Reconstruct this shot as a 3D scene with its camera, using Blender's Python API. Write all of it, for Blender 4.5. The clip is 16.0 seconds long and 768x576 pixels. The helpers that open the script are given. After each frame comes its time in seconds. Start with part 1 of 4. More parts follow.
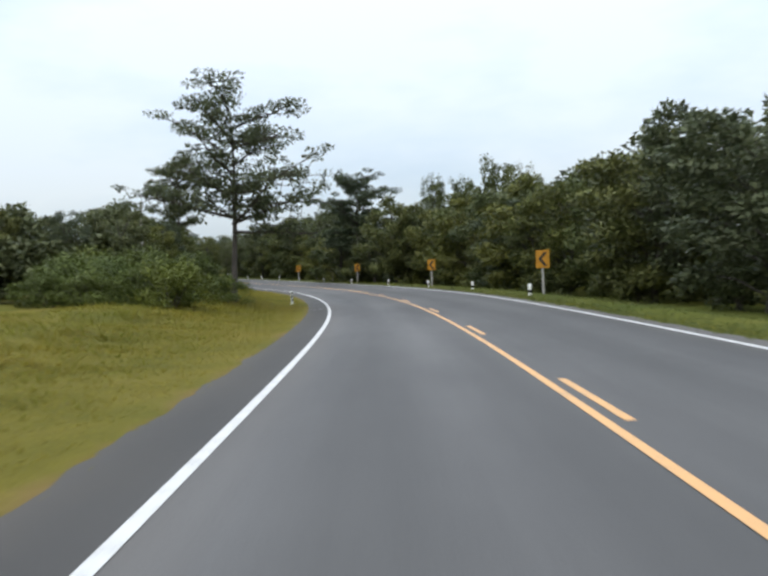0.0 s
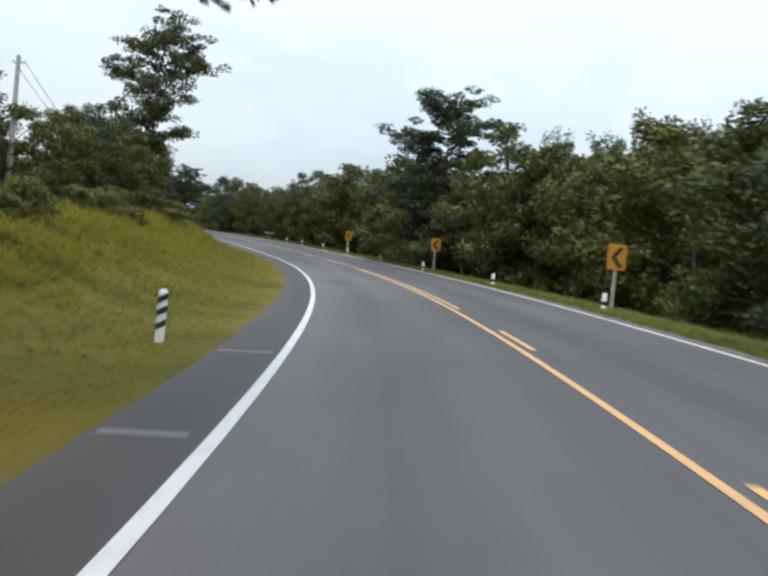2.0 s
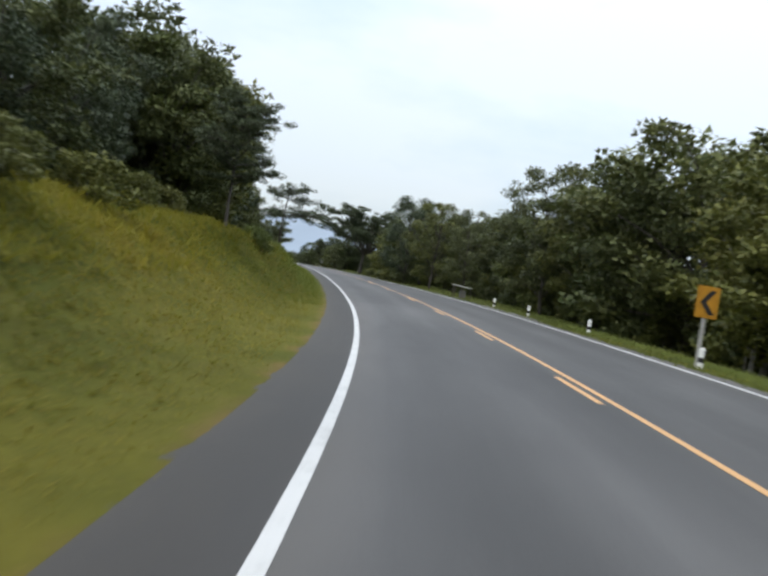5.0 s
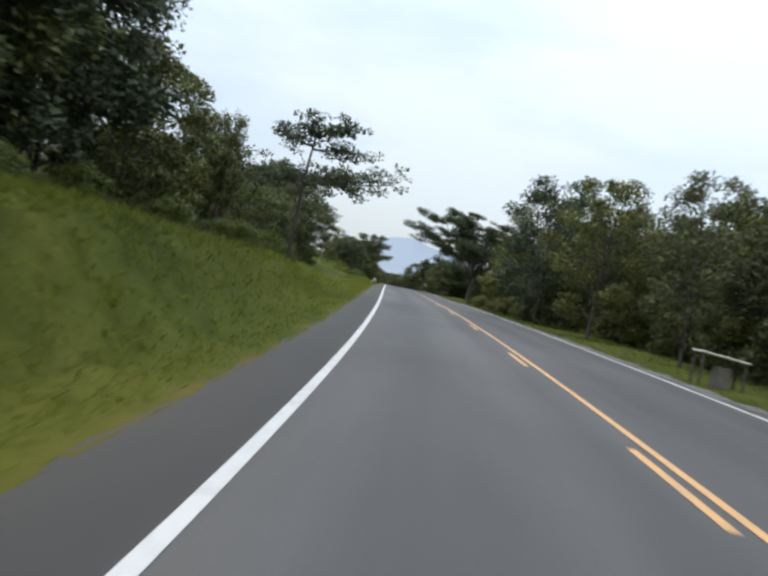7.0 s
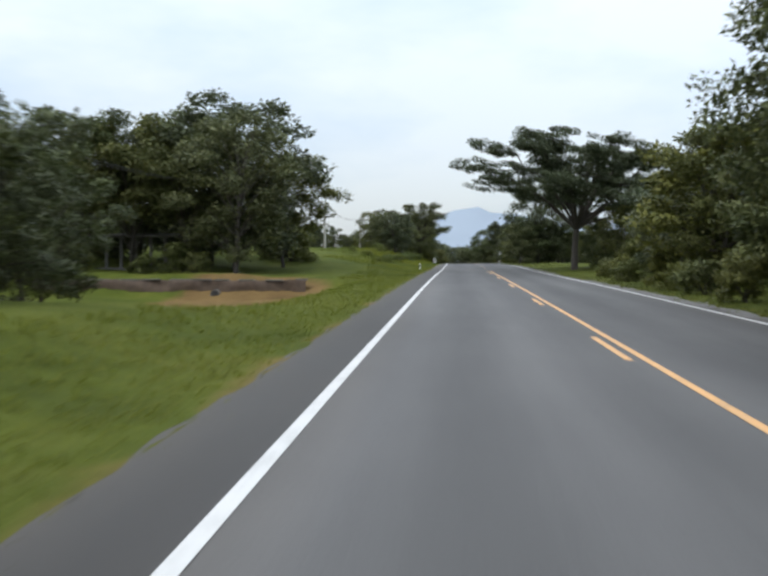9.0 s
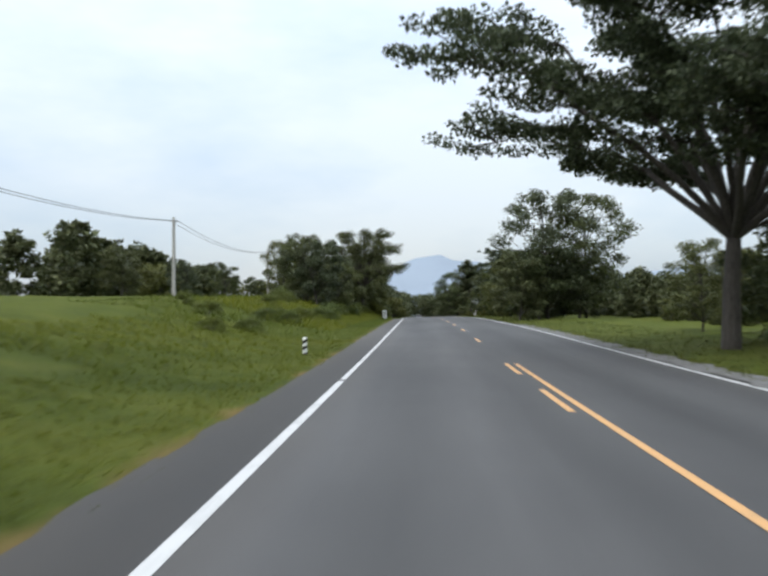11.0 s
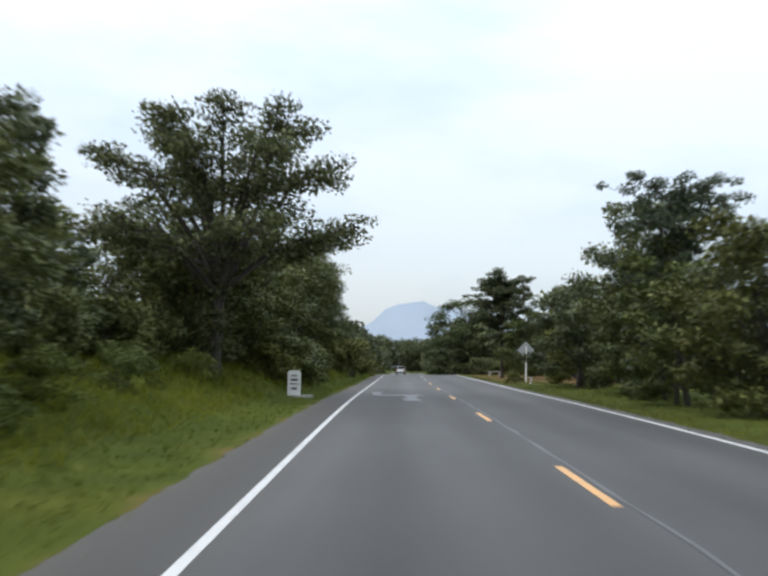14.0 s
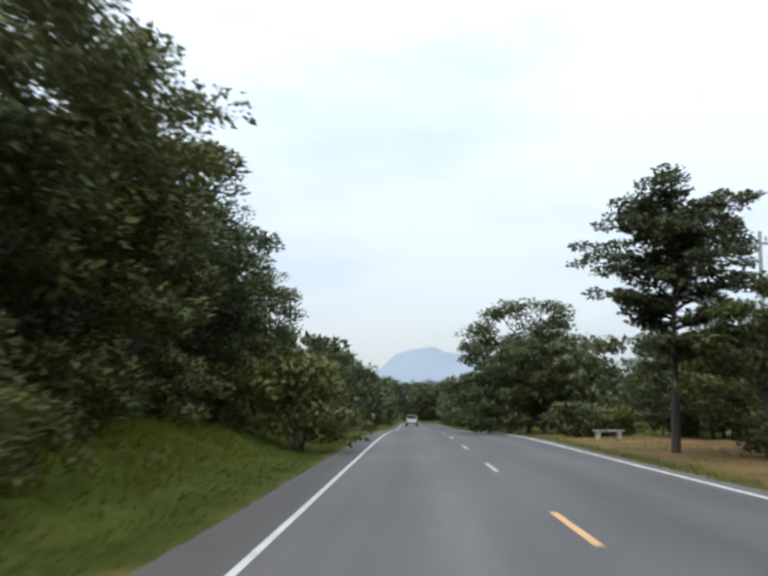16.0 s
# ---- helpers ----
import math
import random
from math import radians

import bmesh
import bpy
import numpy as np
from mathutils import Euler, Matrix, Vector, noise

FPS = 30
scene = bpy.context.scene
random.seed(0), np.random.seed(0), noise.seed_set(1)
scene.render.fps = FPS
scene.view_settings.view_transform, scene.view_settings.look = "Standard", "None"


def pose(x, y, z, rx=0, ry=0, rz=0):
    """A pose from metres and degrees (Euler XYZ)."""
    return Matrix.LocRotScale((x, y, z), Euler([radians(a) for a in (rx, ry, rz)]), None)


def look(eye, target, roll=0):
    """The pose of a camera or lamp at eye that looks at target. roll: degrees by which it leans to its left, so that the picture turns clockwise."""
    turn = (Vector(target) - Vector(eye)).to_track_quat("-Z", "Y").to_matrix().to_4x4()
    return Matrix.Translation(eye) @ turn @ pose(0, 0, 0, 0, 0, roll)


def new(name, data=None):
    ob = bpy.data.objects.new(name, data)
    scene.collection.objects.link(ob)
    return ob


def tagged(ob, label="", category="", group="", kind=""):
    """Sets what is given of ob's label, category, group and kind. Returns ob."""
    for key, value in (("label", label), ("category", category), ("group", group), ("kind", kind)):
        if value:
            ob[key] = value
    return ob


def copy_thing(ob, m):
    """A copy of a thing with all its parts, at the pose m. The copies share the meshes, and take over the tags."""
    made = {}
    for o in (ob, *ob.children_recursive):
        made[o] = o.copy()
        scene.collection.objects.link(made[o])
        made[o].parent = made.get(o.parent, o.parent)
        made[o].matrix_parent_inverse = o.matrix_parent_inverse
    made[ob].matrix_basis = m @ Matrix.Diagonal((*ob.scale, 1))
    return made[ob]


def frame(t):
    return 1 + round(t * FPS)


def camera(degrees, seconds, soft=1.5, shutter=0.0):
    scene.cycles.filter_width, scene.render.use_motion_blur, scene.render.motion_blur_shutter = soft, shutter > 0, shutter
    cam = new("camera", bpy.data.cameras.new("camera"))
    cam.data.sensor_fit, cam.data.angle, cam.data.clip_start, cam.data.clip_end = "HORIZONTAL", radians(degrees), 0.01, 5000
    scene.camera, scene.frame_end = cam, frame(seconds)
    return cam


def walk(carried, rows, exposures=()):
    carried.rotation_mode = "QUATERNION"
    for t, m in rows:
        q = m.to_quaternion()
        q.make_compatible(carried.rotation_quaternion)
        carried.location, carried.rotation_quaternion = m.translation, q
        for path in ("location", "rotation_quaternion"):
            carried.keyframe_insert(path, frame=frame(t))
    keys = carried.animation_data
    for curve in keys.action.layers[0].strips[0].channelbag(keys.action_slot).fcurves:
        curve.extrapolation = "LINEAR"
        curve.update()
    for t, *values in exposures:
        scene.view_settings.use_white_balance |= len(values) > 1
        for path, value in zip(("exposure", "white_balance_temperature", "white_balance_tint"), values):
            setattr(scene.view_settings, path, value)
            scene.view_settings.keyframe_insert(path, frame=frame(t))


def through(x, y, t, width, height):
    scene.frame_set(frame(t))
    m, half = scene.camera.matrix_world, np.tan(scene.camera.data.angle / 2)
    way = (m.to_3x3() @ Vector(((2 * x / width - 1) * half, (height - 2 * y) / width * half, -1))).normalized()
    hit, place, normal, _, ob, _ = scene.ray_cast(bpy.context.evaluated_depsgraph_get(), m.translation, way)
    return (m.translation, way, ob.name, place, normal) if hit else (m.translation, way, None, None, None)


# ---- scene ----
cam = camera(42.80, 16.0, soft=2.8, shutter=0.3)
# seconds, place, yaw to the left, pitch up, lean to the left
ROWS = [
    (0.0, -0.232, 50.852, 2.223, -2.98, -0.37, -2.20),
    (0.5, 0.270, 60.812, 2.325, -2.22, -1.60, -0.94),
    (1.0, 0.646, 71.098, 2.408, -1.06, -2.16, 0.16),
    (1.5, 0.824, 81.173, 2.482, -0.23, -2.44, 1.72),
    (2.0, 0.693, 91.353, 2.561, 1.19, -1.66, 5.60),
    (2.5, 0.217, 101.424, 2.651, 3.89, -1.20, 8.10),
    (3.0, -0.513, 111.549, 2.761, 6.65, -0.65, 8.22),
    (3.5, -1.486, 121.326, 2.877, 9.24, -0.10, 8.19),
    (4.0, -2.776, 131.081, 3.003, 10.55, 2.31, 8.93),
    (4.5, -4.367, 140.850, 3.141, 11.89, 0.82, 6.33),
    (4.7, -5.065, 144.727, 3.200, 12.71, 0.45, 8.42),
    (5.2, -7.010, 154.273, 3.358, 14.49, 0.25, 9.18),
    (5.7, -9.131, 163.598, 3.544, 16.20, 0.29, 10.96),
    (6.2, -11.540, 173.043, 3.770, 17.94, 0.38, 12.66),
    (6.8, -15.008, 185.022, 4.092, 19.97, 0.25, 13.02),
    (7.0, -16.239, 188.966, 4.205, 20.91, 0.53, 11.75),
    (7.5, -19.396, 198.616, 4.506, 23.20, -1.15, 8.65),
    (8.0, -22.962, 208.771, 4.829, 25.89, -0.78, 4.89),
    (8.5, -26.784, 219.440, 5.161, 26.02, -1.21, 1.08),
    (9.0, -30.870, 230.558, 5.478, 25.10, -0.95, 0.09),
    (9.2, -32.558, 235.110, 5.600, 25.47, 0.36, -0.95),
    (9.7, -36.805, 246.462, 5.879, 25.03, 0.78, -1.13),
    (10.2, -41.186, 258.093, 6.149, 24.09, 1.30, -0.93),
    (10.7, -45.611, 269.819, 6.409, 23.09, 1.80, -0.55),
    (11.3, -50.883, 283.794, 6.684, 22.51, 2.22, -0.14),
    (11.5, -52.657, 288.396, 6.766, 22.50, 3.60, 1.35),
    (12.0, -56.922, 299.814, 6.982, 22.57, 3.21, 0.91),
    (12.5, -61.232, 311.166, 7.231, 22.26, 2.50, 0.88),
    (13.0, -65.548, 322.582, 7.469, 22.05, 3.38, 0.10),
    (13.5, -69.986, 333.935, 7.672, 22.22, 4.71, 0.40),
    (14.0, -74.326, 345.243, 7.844, 21.89, 4.61, 0.92),
    (14.5, -78.661, 356.413, 8.000, 22.08, 5.38, 1.53),
    (15.0, -82.940, 367.441, 8.117, 22.36, 4.98, 1.68),
    (15.5, -87.207, 378.322, 8.175, 22.77, 4.51, 1.39),
    (16.0, -91.239, 389.216, 8.205, 22.49, 7.32, 0.73),
]


def gaze(x, y, z, yaw, pitch, lean):
    a, b = radians(yaw), radians(pitch)
    eye = Vector((x, y, z))
    return look(eye, eye + Vector((-math.sin(a) * math.cos(b), math.cos(a) * math.cos(b), math.sin(b))), lean)


walk(cam, [(t, gaze(*row)) for t, *row in ROWS])

# the road's bend (per km), grade and crossfall (per cent) every 25 m of its length
BEND = [-1.82656, -1.7348, -1.38598, -0.50367, 1.6258, 3.10732, 3.40097, 3.4262, 2.89523, 1.70103, 0.70786, 0.15158, -0.11627, -0.06324, 0.09084, 0.28497, 0.11503, -0.27347, -0.16011, -0.00124, 0.07476, 0.08018, 0.04508, -0.00482, -0.05658, -0.1055, -0.15071, -0.15563, -0.15563, -0.15563, -0.15563, -0.15563, -0.15563, -0.15563, -0.15563, -0.15563]
GRADE = [1.5518, 1.7467, 1.7666, 1.4174, 0.8849, 1.0641, 1.2675, 1.5424, 2.2662, 2.7111, 2.6522, 2.2193, 2.0608, 1.6205, 2.1579, 1.5637, 1.3296, 0.2888, 0.5648, 0.6519, -0.9227, -1.4157, -0.7362, -0.2384, -0.0198, 0.0, 0.0, 0.0, 0.0, 0.0, 0.0, 0.0, 0.0, 0.0, 0.0, 0.0]
BANK = [-2.4978, -1.9179, -1.1322, 0.0956, 2.0422, 3.9707, 4.2649, 4.6147, 5.6544, 5.3173, 2.1692, 0.1479, -0.3278, -0.981, -0.6095, -0.5255, 0.3757, 1.2815, 2.5541, 2.2003, 1.0871, 0.295, -0.0724, -0.1743, -0.1493, -0.083, -0.0121, -0.0043, -0.0043, -0.0043, -0.0043, -0.0043, -0.0043, -0.0043, -0.0043, -0.0043]
STEP, FIRST = 2.0, -30.0
ST = np.arange(FIRST, FIRST + 25.0 * 35 + 0.1, STEP)
KN = FIRST + 25.0 * np.arange(36)


def summed(v):
    return np.concatenate([[0], np.cumsum((v[1:] + v[:-1]) / 2 * STEP)])


HEAD = summed(np.interp(ST, KN, BEND) * 1e-3)
I0 = int(round(-FIRST / STEP))
HEAD -= HEAD[I0]
RX, RY, RZ = summed(-np.sin(HEAD)), summed(np.cos(HEAD)), summed(np.interp(ST, KN, GRADE) * 1e-2)
RX, RY, RZ = RX - RX[I0], RY - RY[I0], RZ - RZ[I0]
FALL = np.interp(ST, KN, BANK) * 1e-2


def way(s):
    """Centre line at station s: x, y, z, heading, crossfall; straight on past both ends."""
    s = np.asarray(s, float)
    x, y, z, h, b = (np.interp(s, ST, v) for v in (RX, RY, RZ, HEAD, FALL))
    over = np.where(s > ST[-1], s - ST[-1], np.where(s < ST[0], s - ST[0], 0))
    return x - np.sin(h) * over, y + np.cos(h) * over, z, h, b


MEAN = radians(13)


def spot(s, u):
    """x, y of the point u metres to the right of the centre line; past 100 m out all lines run parallel."""
    x, y, z, h, b = way(s)
    u = np.asarray(u, float)
    near = np.clip(u, -100, 100)
    far = u - near
    return x + near * np.cos(h) + far * math.cos(MEAN), y + near * np.sin(h) + far * math.sin(MEAN)


def smooth(a, b, v):
    t = np.clip((v - a) / (b - a), 0, 1)
    return t * t * (3 - 2 * t)


BANK_S = [0, 50, 90, 104, 115, 140, 169, 190, 206, 218, 230, 241, 251, 263, 291, 305, 330, 357, 379, 396, 415, 435, 488]
BANK_H = [0.3, 0.3, 0.5, 1.0, 1.4, 1.75, 2.1, 1.87, 1.41, 1.21, 0.96, 0.85, 0.54, 0.12, 0.16, 1.17, 1.62, 1.82, 1.6, 0.95, 0.97, 0.77, 0.58]


def ripple(x, y):
    return (np.sin(x * 0.61 + 1.3 * np.sin(y * 0.37)) * np.cos(y * 0.53 + 0.7 * np.sin(x * 0.29)) * 0.6
            + np.sin(x * 1.7 + y * 1.1) * np.cos(y * 1.9 - x * 0.6) * 0.4)


def height(s, u):
    """The ground's height at station s, u metres to the right."""
    s, u = np.broadcast_arrays(np.asarray(s, float), np.asarray(u, float))
    x, y, z, h, b = way(s)
    px, py = spot(s, u)
    d = np.abs(u)
    road = z + np.clip(u, -5.2, 5.2) * b
    inner = 5.4
    outer = 11.5 - 4.4 * smooth(178, 195, s) + 1.3 * smooth(221, 232, s) + 5.6 * smooth(292, 314, s) * (1 - smooth(376, 396, s))
    left = smooth(inner, outer, d) * (np.interp(s, BANK_S, BANK_H) + np.clip(d - 11, 0, 40) * 0.015)
    hollow = smooth(249, 272, s) * (1 - smooth(281.0, 282.2, s)) * smooth(5.8, 9.4, d) * (1 - smooth(25, 31, d))
    left = left - 1.0 * hollow
    right = (-0.35 + 0.40 * smooth(180, 215, s)) * smooth(5.2, 8.5, d)
    side = np.where(u < 0, left, right)
    out = np.where(d < 5.2, road, z + side + np.clip(u, -5.2, 5.2) * b * (1 - smooth(5.2, 11, d)))
    rough = ripple(px, py) * 0.16 * smooth(5.2, 9, d) * (1 - smooth(200, 600, d))
    return out + rough


def ground_at(s, u):
    return float(height(s, u))


def place(s, u, dz=0.0, turn=0.0, size=1.0, lift=None):
    """A pose on the ground, turned from the road's own heading."""
    x, y = spot(s, u)
    h = float(way(s)[3])
    z = ground_at(s, u) if lift is None else lift
    return Matrix.LocRotScale((float(x), float(y), z + dz), Euler((0, 0, h + radians(turn))), (size, size, size) if np.isscalar(size) else size)


# ---- light ----
world = bpy.data.worlds.new("sky")
scene.world = world
world.use_nodes = True
wt = world.node_tree
wt.nodes.clear()


def node(tree, kind, **values):
    n = tree.nodes.new(kind)
    for k, v in values.items():
        n.inputs[k.replace("_", " ")].default_value = v
    return n


SUN_UP, SUN_ROUND = 52.0, 200.0
w_out = wt.nodes.new("ShaderNodeOutputWorld")
w_bg = wt.nodes.new("ShaderNodeBackground")
w_sky = wt.nodes.new("ShaderNodeTexSky")
w_sky.sky_type, w_sky.sun_disc = "NISHITA", False
w_sky.sun_elevation, w_sky.sun_rotation = radians(SUN_UP), radians(SUN_ROUND)
w_sky.air_density, w_sky.dust_density = 1.0, 3.0
w_tc = wt.nodes.new("ShaderNodeTexCoord")
w_sep = wt.nodes.new("ShaderNodeSeparateXYZ")
w_up = wt.nodes.new("ShaderNodeMapRange")
w_up.inputs["From Min"].default_value, w_up.inputs["From Max"].default_value = 0.0, 1.0
w_up.inputs["To Min"].default_value, w_up.inputs["To Max"].default_value = 0.54, 2.0
w_map = wt.nodes.new("ShaderNodeMapping")
w_map.inputs["Scale"].default_value = (1.0, 1.0, 2.6)
w_noise = node(wt, "ShaderNodeTexNoise", Scale=2.3, Detail=5.0, Roughness=0.55)
w_ramp = wt.nodes.new("ShaderNodeValToRGB")
w_ramp.color_ramp.elements[0].position, w_ramp.color_ramp.elements[0].color = 0.30, (0.62, 0.76, 0.93, 1)
w_ramp.color_ramp.elements[1].position, w_ramp.color_ramp.elements[1].color = 0.56, (0.92, 0.99, 1.05, 1)
w_mul = wt.nodes.new("ShaderNodeVectorMath")
w_mul.operation = "SCALE"
w_thin = wt.nodes.new("ShaderNodeVectorMath")
w_thin.operation = "SCALE"
w_thin.inputs["Scale"].default_value = 0.06
w_add = wt.nodes.new("ShaderNodeVectorMath")
w_add.operation = "ADD"
for a, b in ((w_tc.outputs["Generated"], w_sep.inputs[0]), (w_sep.outputs["Z"], w_up.inputs["Value"]),
             (w_tc.outputs["Generated"], w_map.inputs["Vector"]), (w_map.outputs[0], w_noise.inputs["Vector"]),
             (w_noise.outputs["Fac"], w_ramp.inputs["Fac"]), (w_ramp.outputs["Color"], w_mul.inputs[0]),
             (w_up.outputs["Result"], w_mul.inputs["Scale"]), (w_sky.outputs["Color"], w_thin.inputs[0]),
             (w_mul.outputs[0], w_add.inputs[0]), (w_thin.outputs[0], w_add.inputs[1]),
             (w_add.outputs[0], w_bg.inputs["Color"]), (w_bg.outputs[0], w_out.inputs["Surface"])):
    wt.links.new(a, b)
w_bg.inputs["Strength"].default_value = 1.0
sun = new("sun", bpy.data.lights.new("sun", "SUN"))
sun.data.energy, sun.data.angle, sun.data.color = 0.8, radians(25), (1.0, 0.97, 0.92)
sun.rotation_euler = (radians(90 - SUN_UP), 0, radians(180 - SUN_ROUND))


# ---- materials ----
def material(name):
    m = bpy.data.materials.new(name)
    m.use_nodes = True
    t = m.node_tree
    return m, t, t.nodes["Principled BSDF"]


def coords(t, scale=(1, 1, 1), uv=False):
    c = t.nodes.new("ShaderNodeTexCoord")
    mp = t.nodes.new("ShaderNodeMapping")
    mp.inputs["Scale"].default_value = scale
    t.links.new(c.outputs["UV" if uv else "Object"], mp.inputs["Vector"])
    return mp.outputs[0]


def grain(t, at, scale, detail=6.0, rough=0.6):
    n = node(t, "ShaderNodeTexNoise", Scale=scale, Detail=detail, Roughness=rough)
    t.links.new(at, n.inputs["Vector"])
    return n.outputs["Fac"]


def ramp(t, fac, stops):
    r = t.nodes.new("ShaderNodeValToRGB")
    while len(r.color_ramp.elements) < len(stops):
        r.color_ramp.elements.new(0.5)
    for e, (p, c) in zip(r.color_ramp.elements, stops):
        e.position, e.color = p, (*c, 1)
    t.links.new(fac, r.inputs["Fac"])
    return r.outputs["Color"]


def mix(t, fac, a, b, how="MIX"):
    m = t.nodes.new("ShaderNodeMix")
    m.data_type, m.blend_type = "RGBA", how
    for socket, v in ((m.inputs[0], fac), (m.inputs[6], a), (m.inputs[7], b)):
        if isinstance(v, (int, float)):
            socket.default_value = v
        elif isinstance(v, tuple):
            socket.default_value = (*v, 1)
        else:
            t.links.new(v, socket)
    return m.outputs[2]


def bump(t, shader, height_out, strength, distance):
    b = node(t, "ShaderNodeBump", Strength=strength, Distance=distance)
    t.links.new(height_out, b.inputs["Height"])
    t.links.new(b.outputs[0], shader.inputs["Normal"])


def plain(name, colour, rough=0.6, metal=0.0, wear=0.25, scale=6.0, dark=None):
    m, t, p = material(name)
    at = coords(t)
    n = grain(t, at, scale)
    dark = dark or tuple(c * (1 - wear) for c in colour)
    t.links.new(ramp(t, n, [(0.3, dark), (0.65, colour)]), p.inputs["Base Color"])
    p.inputs["Roughness"].default_value, p.inputs["Metallic"].default_value = rough, metal
    bump(t, p, grain(t, at, scale * 8), 0.25, 0.01)
    return m


def asphalt_material():
    m, t, p = material("worn_asphalt")
    at = coords(t, uv=True)
    sep = t.nodes.new("ShaderNodeSeparateXYZ")
    t.links.new(at, sep.inputs[0])
    long = coords(t, (1.0, 0.04, 1.0), uv=True)
    streak = grain(t, long, 1.3, 4, 0.6)
    blot = grain(t, at, 0.35, 6, 0.6)
    fine = grain(t, at, 45, 4, 0.7)
    base = ramp(t, streak, [(0.3, (0.048, 0.046, 0.046)), (0.66, (0.110, 0.107, 0.105))])
    base = mix(t, 0.35, base, ramp(t, blot, [(0.3, (0.061, 0.059, 0.060)), (0.7, (0.104, 0.101, 0.099))]))
    base = mix(t, 0.5, base, ramp(t, fine, [(0.3, (0.046, 0.045, 0.045)), (0.75, (0.137, 0.134, 0.131))]))
    wide = grain(t, coords(t, (0.22, 0.05, 1.0), uv=True), 1.0, 4, 0.55)
    base = mix(t, 1.0, base, ramp(t, wide, [(0.3, (0.70, 0.70, 0.71)), (0.7, (1.26, 1.26, 1.25))]), "MULTIPLY")
    # blown dust towards both edges
    out = t.nodes.new("ShaderNodeMath")
    out.operation = "ABSOLUTE"
    t.links.new(sep.outputs["X"], out.inputs[0])
    dusty = node(t, "ShaderNodeMapRange", From_Min=2.9, From_Max=4.4, To_Min=0.0, To_Max=1.0)
    t.links.new(out.outputs[0], dusty.inputs["Value"])
    uneven = t.nodes.new("ShaderNodeMath")
    uneven.operation = "MULTIPLY"
    t.links.new(dusty.outputs[0], uneven.inputs[0])
    t.links.new(grain(t, coords(t, (1.0, 0.25, 1.0), uv=True), 1.1, 6, 0.65), uneven.inputs[1])
    base = mix(t, uneven.outputs[0], base, (0.150, 0.128, 0.105))
    shoulder = node(t, "ShaderNodeMapRange", From_Min=-3.55, From_Max=-3.45, To_Min=0.50, To_Max=1.0)
    t.links.new(sep.outputs["X"], shoulder.inputs["Value"])
    later = node(t, "ShaderNodeMapRange", From_Min=296.0, From_Max=322.0, To_Min=0.50, To_Max=0.80)
    t.links.new(sep.outputs["Y"], later.inputs["Value"])
    t.links.new(later.outputs[0], shoulder.inputs["To Min"])
    far = node(t, "ShaderNodeMapRange", From_Min=0.3, From_Max=0.0, To_Min=0.84, To_Max=1.0)
    t.links.new(sep.outputs["X"], far.inputs["Value"])
    both = t.nodes.new("ShaderNodeMath")
    both.operation = "MULTIPLY"
    t.links.new(shoulder.outputs[0], both.inputs[0])
    t.links.new(far.outputs[0], both.inputs[1])
    # darker past the bend, paler further on; the wheels leave faint bands along the lane
    past_bend = node(t, "ShaderNodeMapRange", From_Min=285.0, From_Max=298.0, To_Min=1.0, To_Max=0.80)
    t.links.new(sep.outputs["Y"], past_bend.inputs["Value"])
    wave = t.nodes.new("ShaderNodeMath")
    wave.operation = "SINE"
    ang = t.nodes.new("ShaderNodeMath")
    ang.operation = "MULTIPLY"
    ang.inputs[1].default_value = 3.59
    t.links.new(sep.outputs["X"], ang.inputs[0])
    t.links.new(ang.outputs[0], wave.inputs[0])
    band = node(t, "ShaderNodeMapRange", From_Min=-1.0, From_Max=1.0, To_Min=0.86, To_Max=1.08)
    t.links.new(wave.outputs[0], band.inputs["Value"])
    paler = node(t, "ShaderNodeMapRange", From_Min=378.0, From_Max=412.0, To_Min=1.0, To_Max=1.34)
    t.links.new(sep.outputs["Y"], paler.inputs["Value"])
    for extra in (past_bend, paler, band):
        more = t.nodes.new("ShaderNodeMath")
        more.operation = "MULTIPLY"
        t.links.new(both.outputs[0], more.inputs[0])
        t.links.new(extra.outputs[0], more.inputs[1])
        both = more
    tone = t.nodes.new("ShaderNodeVectorMath")
    tone.operation = "SCALE"
    t.links.new(base, tone.inputs[0])
    t.links.new(both.outputs[0], tone.inputs["Scale"])
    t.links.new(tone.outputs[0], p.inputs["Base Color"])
    p.inputs["Roughness"].default_value = 0.75
    p.inputs["Specular IOR Level"].default_value = 0.35
    bump(t, p, fine, 0.3, 0.01)
    return m


def paint_material(name, colour, worn):
    m, t, p = material(name)
    at = coords(t)
    f = mix(t, 0.5, grain(t, at, 2.2), grain(t, at, 30))
    t.links.new(ramp(t, f, [(0.33, worn), (0.5, colour)]), p.inputs["Base Color"])
    p.inputs["Roughness"].default_value = 0.6
    return m


def patches(t):
    """Broad uneven growth: drier, browner and lusher stretches of grass."""
    wide = grain(t, coords(t), 0.16, 5, 0.62)
    return ramp(t, wide, [(0.30, (0.58, 0.66, 0.60)), (0.45, (0.95, 0.98, 0.9)), (0.58, (1.06, 1.04, 0.95)), (0.72, (1.14, 0.99, 0.85))])


